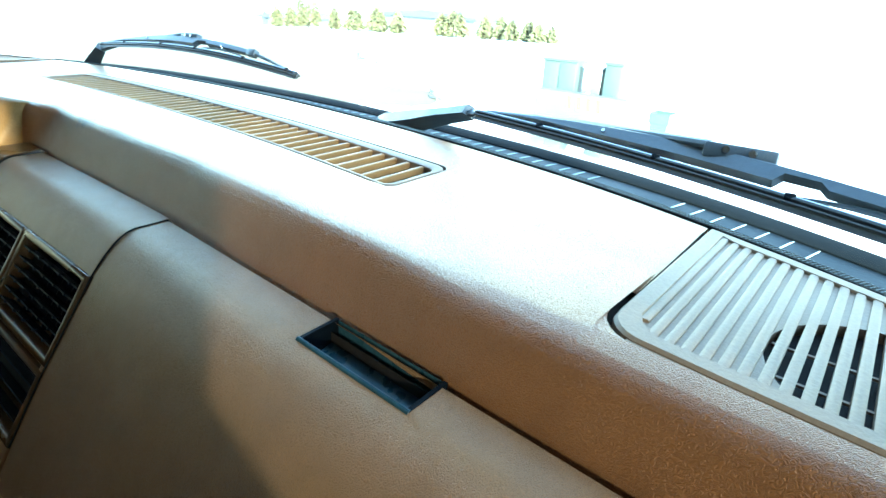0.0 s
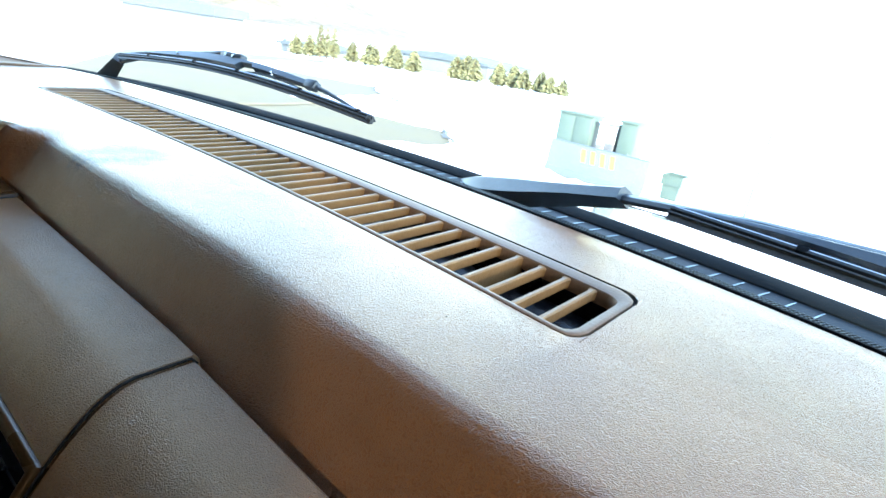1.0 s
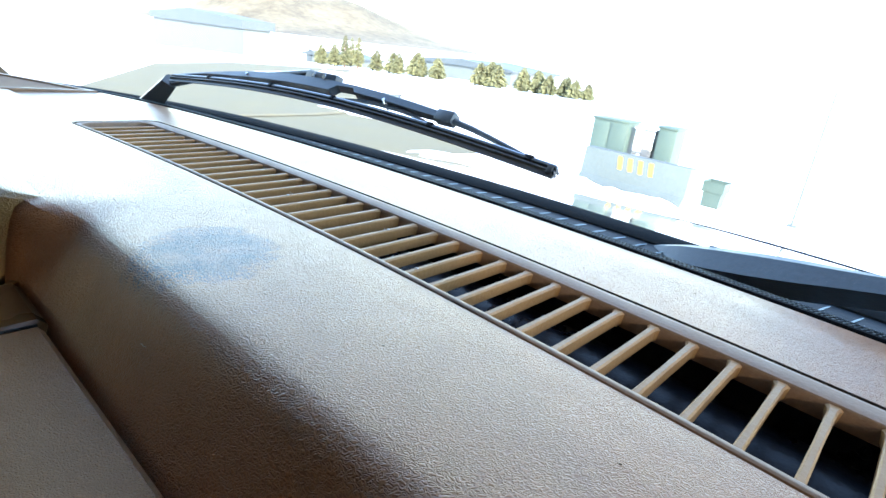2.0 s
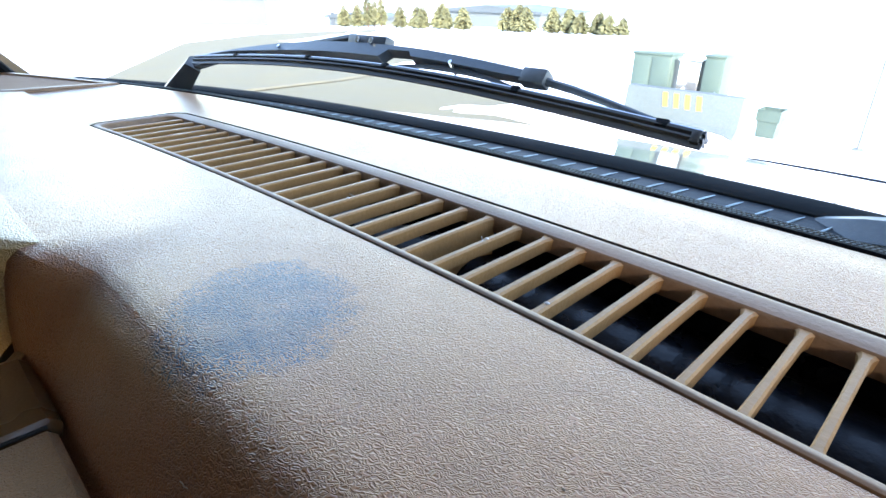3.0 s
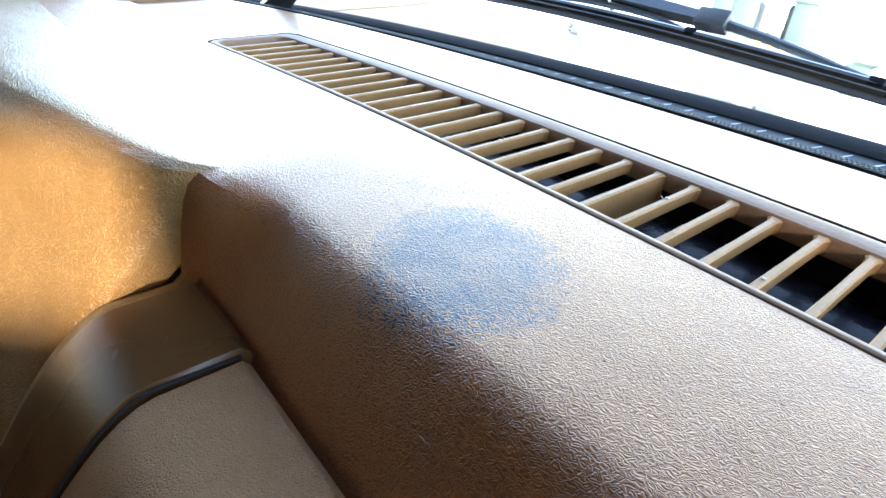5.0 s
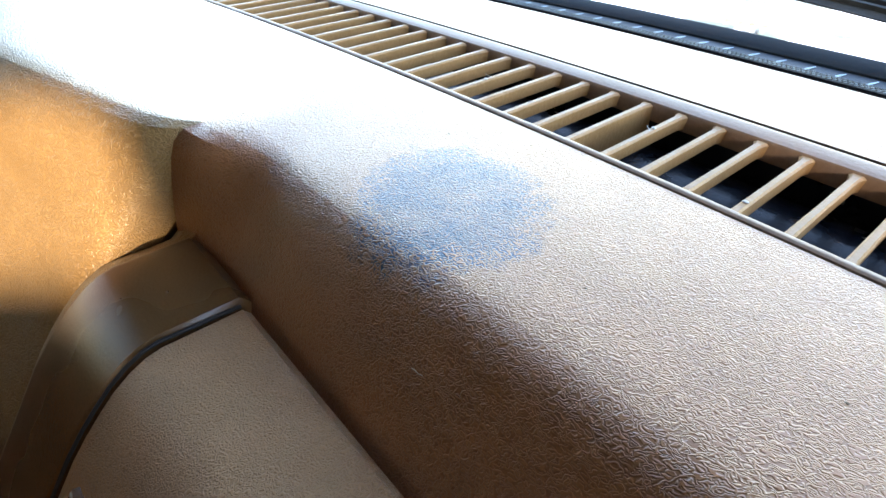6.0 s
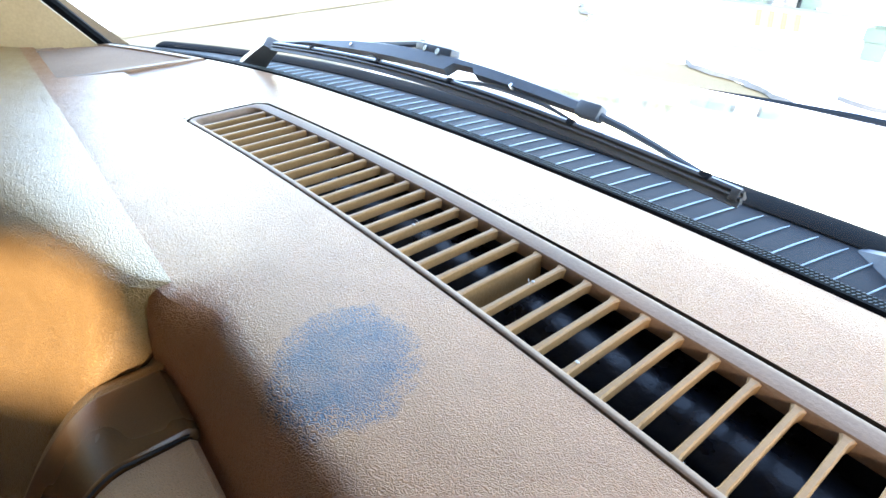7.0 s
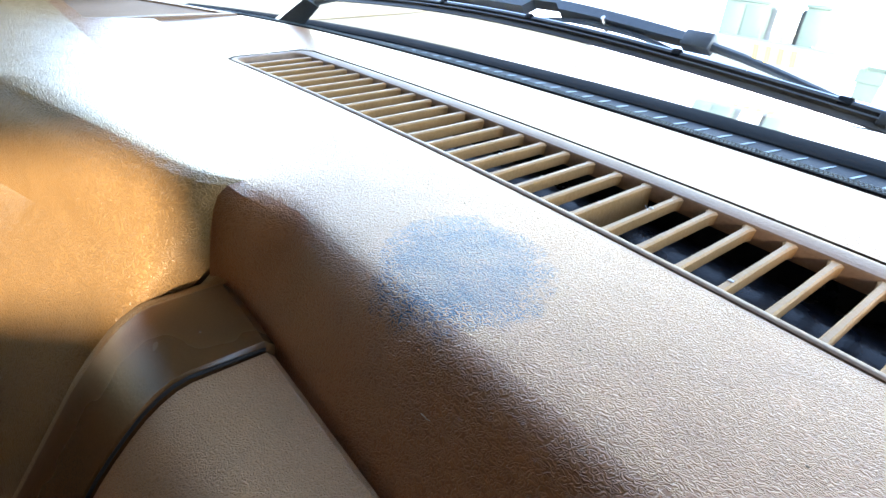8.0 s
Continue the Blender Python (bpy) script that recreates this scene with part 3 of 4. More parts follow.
def low_panel(x0, x1, lift=0.0, holes=(), round_ends=0.0015, prof=LOW, left=0.0):
    """A panel that follows the lower profile; holes are (x0, x1, first row, last row)."""
    bm = bmesh.new()
    cols = [(x0, -0.004), (x0 + 0.0004, -round_ends), (x0 + round_ends, 0.0)]
    if left:                                 # a broad rounded shoulder
        cols = [(x0, -2.0 * left)] + [(x0 + left * (1 - math.cos(a)), -left * (1 - math.sin(a))) for a in (radians(15 * k) for k in range(7))]
    inner = sorted({h for q in holes for h in q[:2]} | {x0 + 0.01 + (x1 - x0 - 0.02) * i / 12 for i in range(1, 12)})
    cols += [(x, 0.0) for x in inner]
    cols += [(x1 - round_ends, 0.0), (x1 - 0.0004, -round_ends), (x1, -0.004)]
    nrm = []
    for i, (y, z) in enumerate(prof):
        a, b = prof[max(0, i - 1)], prof[min(len(prof) - 1, i + 1)]
        d = Vector((0, b[0] - a[0], b[1] - a[1])).normalized()
        nrm.append(Vector((0, d.z, -d.y)) if d.y < 0 else d)
    rings = []
    for x, o in cols:
        rings.append([bm.verts.new(Vector((x, y + front_shift(x, 0.047 if i < 3 else 0.04), z)) + nrm[i] * (o + lift)) for i, (y, z) in enumerate(prof)])
    for c in range(len(cols) - 1):
        xm = 0.5 * (cols[c][0] + cols[c + 1][0])
        for r in range(len(prof) - 1):
            if any(h[0] < xm < h[1] and h[2] <= r < h[3] for h in holes):
                continue
            bm.faces.new((rings[c][r], rings[c + 1][r], rings[c + 1][r + 1], rings[c][r + 1]))
    return bm


SEAM, POD0, POD1 = 0.2430, -0.0918, -0.0375
CENTRE_PROF = [(-0.1920, -0.0480), (-0.1925, -0.0365), (-0.1952, -0.0333)] + LOW[3:]
TRIM_PROF = [(-0.1905, -0.0480), (-0.1910, -0.0362), (-0.1938, -0.0332)] + LOW[3:]
part("under_shell", low_panel(-0.08, 0.8, lift=-0.006, holes=((-0.019, 0.107, 9, 12), (0.114, 0.2355, 9, 12), (0.450, 0.538, 1, 4))), GAP, dash, "dark seams between the panels")
part("centre_panel", low_panel(POD1 + 0.001, SEAM - 0.0013, prof=CENTRE_PROF, holes=((-0.019, 0.107, 9, 12), (0.114, 0.2355, 9, 12))), VINYL_LOW, dash, "brown grained centre panel")
part("passenger_panel", low_panel(SEAM + 0.0013, RIGHT, holes=((0.452, 0.536, 2, 3),)), VINYL_LOW, dash, "brown grained passenger panel")
part("edge_trim", low_panel(POD0, POD1 - 0.0008, lift=0.0011, round_ends=0.0022, prof=TRIM_PROF, left=0.0045), TRIM, dash, "smooth brown edge trim")
# near-black face that paints the shade along the trim's side
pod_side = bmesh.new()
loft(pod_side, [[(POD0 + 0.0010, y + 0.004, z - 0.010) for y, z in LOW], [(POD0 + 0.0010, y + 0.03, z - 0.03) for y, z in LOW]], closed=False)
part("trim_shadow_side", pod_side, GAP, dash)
part("piping", tube([(POD0 + 0.0030, -0.1940, -0.0358), (POD0 + 0.0018, -0.1965, -0.0362)] + [(POD0 + 0.0012, y + 0.0012, z - 0.0029) for y, z in LOW[3:13]], 0.0016), RUBBER, dash, "thin black piping round the trim")
part("seam_strip", tube([(SEAM, y + front_shift(SEAM) - 0.0002, z + 0.0002) for y, z in LOW[1:13]], 0.0007), GAP, dash, "dark seam between the panels")
part("seam_strip", tube([(POD1 - 0.0004, -0.1945, -0.0340)] + [(POD1 - 0.0004, y - 0.0003, z + 0.0003) for y, z in LOW[3:13]], 0.0007), GAP, dash, "thin dark strip in the seam")

# the brow's foot runs on to the trim's shoulder
part("brow_foot", loft(bmesh.new(), [[(x, -0.1885, -0.0270 - d)] + [(x, y + 0.0008, z - d) for y, z in LOW[2:14]] for x, d in ((-0.126, 0.0215), (-0.112, 0.0110), (-0.100, 0.0052), (-0.0890, 0.0032))], closed=False), VINYL_SIDE, dash)

# recessed latch in the passenger panel
latch = part("latch", bmesh.new(), HANDLE, dash, "smooth black recessed pull latch")
lt = bmesh.new()
lx0, lx1 = 0.453, 0.535


def lat(p):
    return (p[0], p[1] + front_shift(p[0]), p[2])


loft(lt, [[lat(p) for p in ((x, -0.1965, -0.0330), (x, -0.1970, -0.0440), (x, -0.2100, -0.0470), (x, -0.2210, -0.0440), (x, -0.2225, -0.0345))] for x in (lx0, lx0 + 0.004, lx1 - 0.004, lx1)], closed=False)
part("cup", lt, HANDLE, latch)
for x in (lx0, lx1):
    part("side", slab([lat(p) for p in ((x - 0.0012, -0.196, -0.0325), (x - 0.0012, -0.2235, -0.0330), (x - 0.0012, -0.2235, -0.049), (x - 0.0012, -0.196, -0.049))], (0.0024, 0, 0)), BLACK, latch)
part("lip", tube([lat((lx0 - 0.001, -0.2232, -0.0338)), lat((lx1 + 0.001, -0.2232, -0.0338))], 0.0016), HANDLE, latch)

# ---- face vents in the centre panel ----
def face_vent(x0, x1, v0, v1, rows, cols):
    b = part("face_vent", bmesh.new(), PLASTIC_RIM, dash, "brown framed air vent with dark louvres")
    fr = bmesh.new()
    def ring(i, out):
        return [face_pt(x0 + i, v0 + i, out), face_pt(x1 - i, v0 + i, out), face_pt(x1 - i, v1 - i, out), face_pt(x0 + i, v1 - i, out)]
    loft(fr, [ring(0, -0.002), ring(0.0005, 0.0022), ring(0.0015, 0.0030), ring(0.0055, 0.0028), ring(0.0066, 0.0018), ring(0.0072, -0.010)], cap=False)
    part("frame", fr, TRIM, b, angle=50)
    part("cavity", slab([face_pt(x0 + 0.005, v0 + 0.005, -0.026), face_pt(x1 - 0.005, v0 + 0.005, -0.026), face_pt(x1 - 0.005, v1 - 0.005, -0.026), face_pt(x0 + 0.005, v1 - 0.005, -0.026)], VN * -0.0006), GAP, b, "dark cavity")
    for r in range(rows):
        v = v0 + 0.009 + (v1 - v0 - 0.018) * (r + 0.5) / rows
        bl = slab([face_pt(x0 + 0.0066, v - 0.0006, 0.0010), face_pt(x1 - 0.0066, v - 0.0006, 0.0010), face_pt(x1 - 0.0066, v + 0.0022, -0.0110), face_pt(x0 + 0.0066, v + 0.0022, -0.0110)], VD * 0.0013)
        part("louvre", bl, LOUVRE, b)
        # small studs along each louvre
        for c in range(cols):
            x = x0 + 0.012 + (x1 - x0 - 0.024) * (c + 0.5) / cols
            part("stud", tube([face_pt(x, v + 0.0003, -0.002), face_pt(x, v + 0.0003, 0.0022)], [0.0016, 0.0010], 6), LOUVRE, b)
    for c in range(cols):
        x = x0 + 0.012 + (x1 - x0 - 0.024) * (c + 0.5) / cols
        part("vane", slab([face_pt(x, v0 + 0.008, -0.013), face_pt(x, v1 - 0.008, -0.013), face_pt(x, v1 - 0.008, -0.022), face_pt(x, v0 + 0.008, -0.022)], (0.0012, 0, 0)), LOUVRE, b)
    return b


face_vent(0.1115, 0.2415, 0.000, 0.0735, 6, 5)
face_vent(-0.025, 0.1095, 0.000, 0.0735, 6, 5)
face_vent(-0.025, 0.2415, 0.0755, 0.135, 3, 0)

# ---- windshield ----
shield = thing("windshield", "clear slightly blue curved windshield with a black rubber seal", "windshield")
# glass ends low, out of view, to limit light on the pad's front
gm = bmesh.new()
loft(gm, [[glass_pt(x, s) for s in (-0.070, -0.05, -0.025, 0.0, 0.08, 0.15, 0.20, 0.26)] for x in (-0.79 + 1.58 * i / 36 for i in range(37))], closed=False)
pane = part("pane", gm, glass, shield, "clear glass")
pane.visible_shadow = False
seal = bmesh.new()
loft(seal, [[(x, edge_y(x) + 0.0005, -0.0040), (x, edge_y(x) + 0.0030, 0.0004), (x, edge_y(x) + 0.0120, 0.0000), (x, edge_y(x) + 0.0170, -0.0062), (x, edge_y(x) + 0.0165, -0.0125), (x, edge_y(x) + 0.0005, -0.014)]
            for x in (-0.79 + 1.58 * i / 60 for i in range(61))])
part("lower_seal", seal, RUBBER, shield, "ribbed black rubber seal")

# fine slanted hatching moulded into the seal
hatch = bmesh.new()
for row, (dy, z, dz) in enumerate(((0.0056, 0.00045, -0.0001), (0.0085, 0.0003, -0.0002), (0.0115, 0.0002, -0.0004), (0.0142, -0.0022, -0.0016))):
    for i in range(560):
        x = -0.70 + 0.0025 * i + 0.0012 * (row % 2)
        y = edge_y(x) + dy
        slab([(x - 0.0008, y - 0.0007, z - dz * 0.5), (x - 0.0004, y - 0.0007, z - dz * 0.5), (x + 0.0006, y + 0.0007, z + dz * 0.5), (x + 0.0002, y + 0.0007, z + dz * 0.5)], (0, 0, 0.0003), hatch)
tagged(part("hatching", hatch, LIP2, shield, "fine grey hatching moulded into the rubber", smooth=False), kind="stuff")
well = bmesh.new()
loft(well, [[(x, edge_y(x) + 0.010, -0.010), (x, edge_y(x) + 0.0145, -0.030), (x, 0.118 - sag(x), -0.034)] for x in (-0.79 + 1.58 * i / 40 for i in range(41))], closed=False)
part("well", well, RUBBER, shield, "dark well below the glass")
outer = bmesh.new()
loft(outer, [[(x, 0.1085 - sag(x) + y, z) for y, z in ((0.0, -0.034), (0.0, -0.0265), (0.004, -0.0250), (0.010, -0.0255), (0.011, -0.034))] for x in (-0.79 + 1.58 * i / 60 for i in range(61))])
part("outer_seal", outer, RUBBER, shield, "black rubber seal")

# ---- cowl outside ----
cowl = thing("cowl", "black plastic cowl with thin grey ribs below the windshield", "cowl")
cm = bmesh.new()
CX = [-0.82 + 1.64 * i / 50 for i in range(51)]
def cowl_y(x):
    return -sag(x)
loft(cm, [[(x, 0.112 + cowl_y(x), -0.040), (x, 0.116 + cowl_y(x), -0.0240), (x, 0.130 + cowl_y(x), -0.0222), (x, 0.1815 + cowl_y(x), -0.0205), (x, 0.1820 + cowl_y(x), -0.050)] for x in CX], closed=False)
part("tray", cm, TRAY, cowl)
lipm = loft(bmesh.new(), [[(x, 0.1822 + cowl_y(x), -0.030), (x, 0.1822 + cowl_y(x), -0.0192), (x, 0.185 + cowl_y(x), -0.0172), (x, 0.196 + cowl_y(x), -0.0142), (x, 0.201 + cowl_y(x), -0.0150), (x, 0.204 + cowl_y(x), -0.050)] for x in CX], closed=False)
part("front_lip", lipm, LIP, cowl, "faded grey front lip")
rib = loft(bmesh.new(), [[(q - w, y, z), (q - w * 0.6, y, z + 2 * w), (q + w * 0.6, y, z + 2 * w), (q + w, y, z)] for y, z, w, q in ((0.122, -0.0230, 0.0002, -0.005), (0.132, -0.0222, 0.00045, -0.003), (0.156, -0.0212, 0.0005, 0.003), (0.170, -0.0206, 0.00045, 0.007), (0.177, -0.0204, 0.0002, 0.009))])
rib0 = part("rib", rib, RIB, cowl, "thin rib in pale grey for the light it catches")
rib0.location = (-0.006, 0, 0)
for k in range(-36, 37):
    if k == 0:
        continue
    x = -0.006 + 0.0180 * k
    if 0.455 < x < 0.525:
        continue
    r = rib0.copy()
    scene.collection.objects.link(r)
    r.location = (x, cowl_y(x), 0)


# ---- bonnet ----
bonnet = thing("bonnet", "white painted vehicle bonnet reflecting the snow", "bonnet")
hm = bmesh.new()
rings = []
for i in range(33):
    x = -0.86 + 1.72 * i / 32
    crown = -0.05 * (x / 0.86) ** 2 - 0.05 * max(0, abs(x) - 0.7) ** 1.2
    prof = [(0.208 + cowl_y(x), -0.060), (0.210 + cowl_y(x), -0.044), (0.218 + cowl_y(x), -0.0395), (0.33 + cowl_y(x) * 0.8, -0.060), (0.6, -0.112), (0.85, -0.160), (1.05, -0.208), (1.17, -0.244), (1.20, -0.256), (1.212, -0.275), (1.215, -0.40)]
    rings.append([(x, y, z + crown * (0.3 + 0.7 * k / 10)) for k, (y, z) in enumerate(prof)])
loft(hm, rings, closed=False)
part("skin", hm, PAINT, bonnet)
part("front_trim", tube([(x, 1.218, -0.257 - 0.05 * (x / 0.86) ** 2) for x in (-0.86 + 1.72 * i / 16 for i in range(17))], [0.004 + 0.009 * min(1.0, i / 6, (16 - i) / 6) for i in range(17)]), BLACK, bonnet, "thin black front edge trim")


# ---- wipers ----
def wiper(x_blade, label, p0, j, bulge=0.016):
    """Arm from its pivot to the clip, and a blade with bridge, levers, claws, steel strip and rubber."""
    w = thing("wiper", label, "wiper", group="windshield wipers")
    L = 0.491
    up_ = Vector((0, -0.607, 0.795))
    def on(u, out, side=0.0):
        x = x_blade + L * u
        return glass_pt(x, 0.0065 + bulge * math.sin(math.pi * min(1, max(0, u))), out) + up_ * side
    def bar(us, section):
        """A bar along the blade; section(u) gives its corners as (out, side)."""
        return loft(bmesh.new(), [[on(u, o, d) for o, d in section(u)] for u in us])
    us = [i / 28 for i in range(29)]
    part("rubber", bar(us, lambda u: ((0.0005, 0.0005), (0.0036, 0.0009), (0.0042, 0.0030), (0.0052, 0.0030), (0.0056, 0.0012), (0.0068, 0.0012), (0.0072, 0.0034), (0.0090, 0.0034),
                                      (0.0090, -0.0034), (0.0072, -0.0034), (0.0068, -0.0012), (0.0056, -0.0012), (0.0052, -0.0030), (0.0042, -0.0030), (0.0036, -0.0009), (0.0005, -0.0005))), BLADE, w, "black rubber blade with grooves")
    part("strip", bar([0.004 + 0.992 * u for u in us], lambda u: ((0.0091, 0.0026), (0.0103, 0.0026), (0.0103, -0.0026), (0.0091, -0.0026))), STEEL, w, "bright steel backing strip")
    def crown(u):
        return 0.0118 + 0.0165 * math.sin(math.pi * u) ** (1.0 if u < 0.5 else 0.60)
    def channel(u):
        """The pressed bridge: a rounded back with deep flanks."""
        c = crown(u)
        k = smooth((u - 0.06) / 0.16) * smooth((0.82 - u) / 0.06)
        low = c - 0.0030 - (c - 0.0155) * (0.75 if u < 0.55 else 0.45) * k * (0.25 if 0.53 < u < 0.58 else 1.0)
        h = 0.0018 + 0.0022 * math.sin(math.pi * min(1, u * 1.1)) ** 0.8
        return ((low, h), (c - 0.001, h), (c + 0.0006, h * 0.6), (c + 0.0006, -h * 0.6), (c - 0.001, -h), (low, -h))
    part("bridge", bar([0.02, 0.05, 0.09, 0.13, 0.17, 0.22, 0.28, 0.34, 0.40, 0.46, 0.525, 0.535, 0.575, 0.585, 0.62, 0.66, 0.70, 0.74, 0.775, 0.79], channel), WIPER, w, "pressed black steel bridge")
    tail = [on(u, crown(u) - 0.003 - 0.004 * smooth((u - 0.8) / 0.16)) for u in (0.775, 0.80, 0.84, 0.88, 0.92, 0.955)]
    part("bridge_tail", tube(tail, [0.0030, 0.0026, 0.0024, 0.0022, 0.0020, 0.0018], 8), WIPER, w)
    for u, a, b in ((0.27, 0.15, 0.37), (0.66, 0.55, 0.775)):
        lever = []
        for i in range(9):
            q = a + (b - a) * i / 8
            f = 1 - ((q - u) / ((b - u) if q > u else (u - a))) ** 2
            lever.append(on(q, 0.0112 + 0.0062 * f, -0.0010))
        part("lever", tube(lever, [0.0011, 0.0013, 0.0016, 0.0020, 0.0022, 0.0020, 0.0016, 0.0013, 0.0011], 7), WIPER, w)
        part("pivot_pin", tube([on(u, 0.0185, -0.0052), on(u, 0.0185, 0.0052)], 0.0016, 8), STEEL, w)
        for q in (a, b):
            part("claw", boxed((-0.0030, -0.0042, -0.0022), (0.0030, 0.0042, 0.0018), Matrix.Translation(on(q, 0.0098)) @ Matrix.Rotation(radians(-37), 4, "X"), 0.0008), BLACK, w)
    part("claw", boxed((-0.0035, -0.0040, -0.0022), (0.0035, 0.0040, 0.0018), Matrix.Translation(on(0.955, 0.0098)) @ Matrix.Rotation(radians(-37), 4, "X"), 0.0009), BLACK, w)
    part("end_cap", boxed((-0.0025, -0.0036, -0.0036), (0.0025, 0.0036, 0.0034), Matrix.Translation(on(0.992, 0.0064)) @ Matrix.Rotation(radians(-37), 4, "X"), 0.0010), BLADE, w)
    part("end_joint", boxed((-0.009, -0.0046, -0.0060), (0.009, 0.0046, 0.0040), Matrix.Translation(on(0.785, crown(0.785) - 0.0015)) @ Matrix.Rotation(radians(-37), 4, "X"), 0.0014), WIPER, w)
    # clip block with two rivets
    c = on(0.475, 0.0315)
    part("clip", boxed((-0.022, -0.0050, -0.0055), (0.022, 0.0050, 0.0048), Matrix.Translation(c) @ Matrix.Rotation(radians(2), 4, "Z") @ Matrix.Rotation(radians(-20), 4, "X"), 0.002), WIPER, w)
    for dx in (-0.008, 0.008):
        part("rivet", tube([c + Vector((dx, -0.0046, 0.002)), c + Vector((dx, -0.0062, 0.0026))], 0.0024, 10), STEEL, w, "bright rivet")
    # arm
    p0, j = Vector(p0), Vector(j)
    arm = bmesh.new()
    rings = []
    for i in range(9):
        u = i / 8
        p = p0.lerp(j, u)
        wd = 0.019 * (1 - u) + 0.0085 * u
        if i == 0:
            wd = 0.014
        th = 0.006 + 0.004 * math.sin(math.pi * min(1, u * 1.3 + 0.1))
        d = (j - p0).normalized()
        side = d.cross(Vector((0, 0.585, 0.81))).normalized()
        up = side.cross(d)
        rings.append([p - side * wd - up * th, p - side * wd * 0.9 + up * th * 0.55, p - side * wd * 0.6 + up * th, p + side * wd * 0.6 + up * th, p + side * wd * 0.9 + up * th * 0.55, p + side * wd - up * th])
    loft(arm, rings)
    part("arm", arm, WIPER, w)
    part("bolt", tube([p0.lerp(j, 0.2) + Vector((0, 0.0, 0.006)), p0.lerp(j, 0.2) + Vector((0, 0.003, 0.0125))], 0.0055, 12), WIPER, w)
    part("rod", tube([j - (j - p0).normalized() * 0.02, j.lerp(c, 0.35) + Vector((0, 0, 0.004)), j.lerp(c, 0.7) + Vector((0, 0, 0.004)), c + Vector((-0.02, 0, 0.003))], [0.006, 0.0048, 0.0045, 0.0045], 8, 0.7), WIPER, w)
    part("pivot", tube([p0 + Vector((0.004, 0.0, -0.03)), p0 + Vector((0.004, 0.0, 0.004))], 0.013, 14), BLACK, w)
    return w


wiper(-0.427, "black windshield wiper lying low on the driver's glass", (-0.690, 0.085, -0.050), (-0.480, 0.053, 0.030))
wiper(0.362, "black windshield wiper lying low on the passenger's glass", (0.103, 0.184, -0.030), (0.308, 0.109, 0.026), -0.002)

# ---- cabin shell ----
def pillar(side):
    p = part("a_pillar", bmesh.new(), PILLAR, None)
    bm = bmesh.new()
    rings = []
    for s in (-0.06, 0.0, 0.1, 0.25, 0.47):
        a = glass_pt(side * 0.792, s, -0.003)
        b = glass_pt(side * 0.768, s, -0.016)
        c = glass_pt(side * 0.800, s, -0.09)
        d = glass_pt(side * 0.860, s, -0.10)
        e = glass_pt(side * 0.860, s, 0.02)
        rings.append([a, b, c, d, e])
    loft(bm, rings)
    part("pillar_trim", bm, PILLAR, p)
    sl = tube([glass_pt(side * 0.772, s, -0.006) for s in (-0.06, 0.0, 0.1, 0.25, 0.47)], 0.007)
    part("pillar_seal", sl, RUBBER, p, "black rubber seal")
    return tagged(p, "tan plastic windshield pillar trim beside a black seal", "pillar", kind="structure")


pillar(1)
pillar(-1)


def door_wall(side):
    """An unseen side of the cab with the door's window, cut to shape the light; the passenger side has a second one
    behind.
    """
    name = "wall_right" if side > 0 else "wall_left"
    bm = bmesh.new()
    x0, x1 = side * 0.83, side * 0.87
    lo, hi = min(x0, x1), max(x0, x1)
    def plate(pts):
        slab([(lo, y, z) for y, z in pts], (hi - lo, 0, 0), bm)
    plate(((0.22, -0.95), (0.22, -0.10), (-0.02, -0.03), (-2.36, -0.03), (-2.36, -0.95)))
    plate(((-0.30, 0.44), (-0.30, 0.52), (-2.36, 0.52), (-2.36, 0.44)))
    if side < 0:
        # the driver's window
        plate(((-0.02, -0.03), (-0.10, 0.06), (-0.27, 0.32), (-0.27, 0.52), (-0.30, 0.52), (-0.30, 0.30), (-0.14, 0.02), (-0.14, -0.03)))
        plate(((-0.865, -0.03), (-0.865, 0.44), (-2.36, 0.44), (-2.36, -0.03)))
    else:
        # the door's window, an added broad post that blocks sun, and the window behind
        plate(((-0.02, -0.03), (-0.10, 0.06), (-0.27, 0.32), (-0.27, 0.52), (-0.30, 0.52), (-0.30, 0.30), (-0.14, 0.02), (-0.14, -0.03)))
        plate(((-0.43, -0.03), (-0.585, 0.10), (-0.585, 0.44), (-0.865, 0.44), (-0.865, -0.03)))
        plate(((-0.865, -0.03), (-0.865, 0.304), (-1.46, 0.304), (-1.46, -0.03)))
        plate(((-0.865, 0.370), (-0.865, 0.44), (-1.46, 0.44), (-1.46, 0.420), (-1.10, 0.415), (-0.94, 0.399)))
        plate(((-1.46, -0.03), (-1.46, 0.44), (-2.36, 0.44), (-2.36, -0.03)))
    return tagged(part(name, bm, FABRIC, smooth=False), "unseen tan side wall of the cab, cut to shape the light", "wall", kind="structure")


# unseen panes; outlines and tints set for the sun patches and fill
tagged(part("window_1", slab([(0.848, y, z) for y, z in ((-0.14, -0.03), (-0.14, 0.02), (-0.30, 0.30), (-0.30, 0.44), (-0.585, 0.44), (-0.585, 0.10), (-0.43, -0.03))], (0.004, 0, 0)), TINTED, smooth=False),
       "unseen door window, tinted dark to dim the sun", "window", kind="structure")
tagged(part("window_2", slab([(0.848, y, z) for y, z in ((-0.865, 0.304), (-0.865, 0.370), (-0.94, 0.399), (-1.10, 0.415), (-1.46, 0.420), (-1.46, 0.304))], (0.004, 0, 0)), TINTED_LIGHT, smooth=False),
       "unseen rear side window shaped for the brow's sun patch", "window", kind="structure")
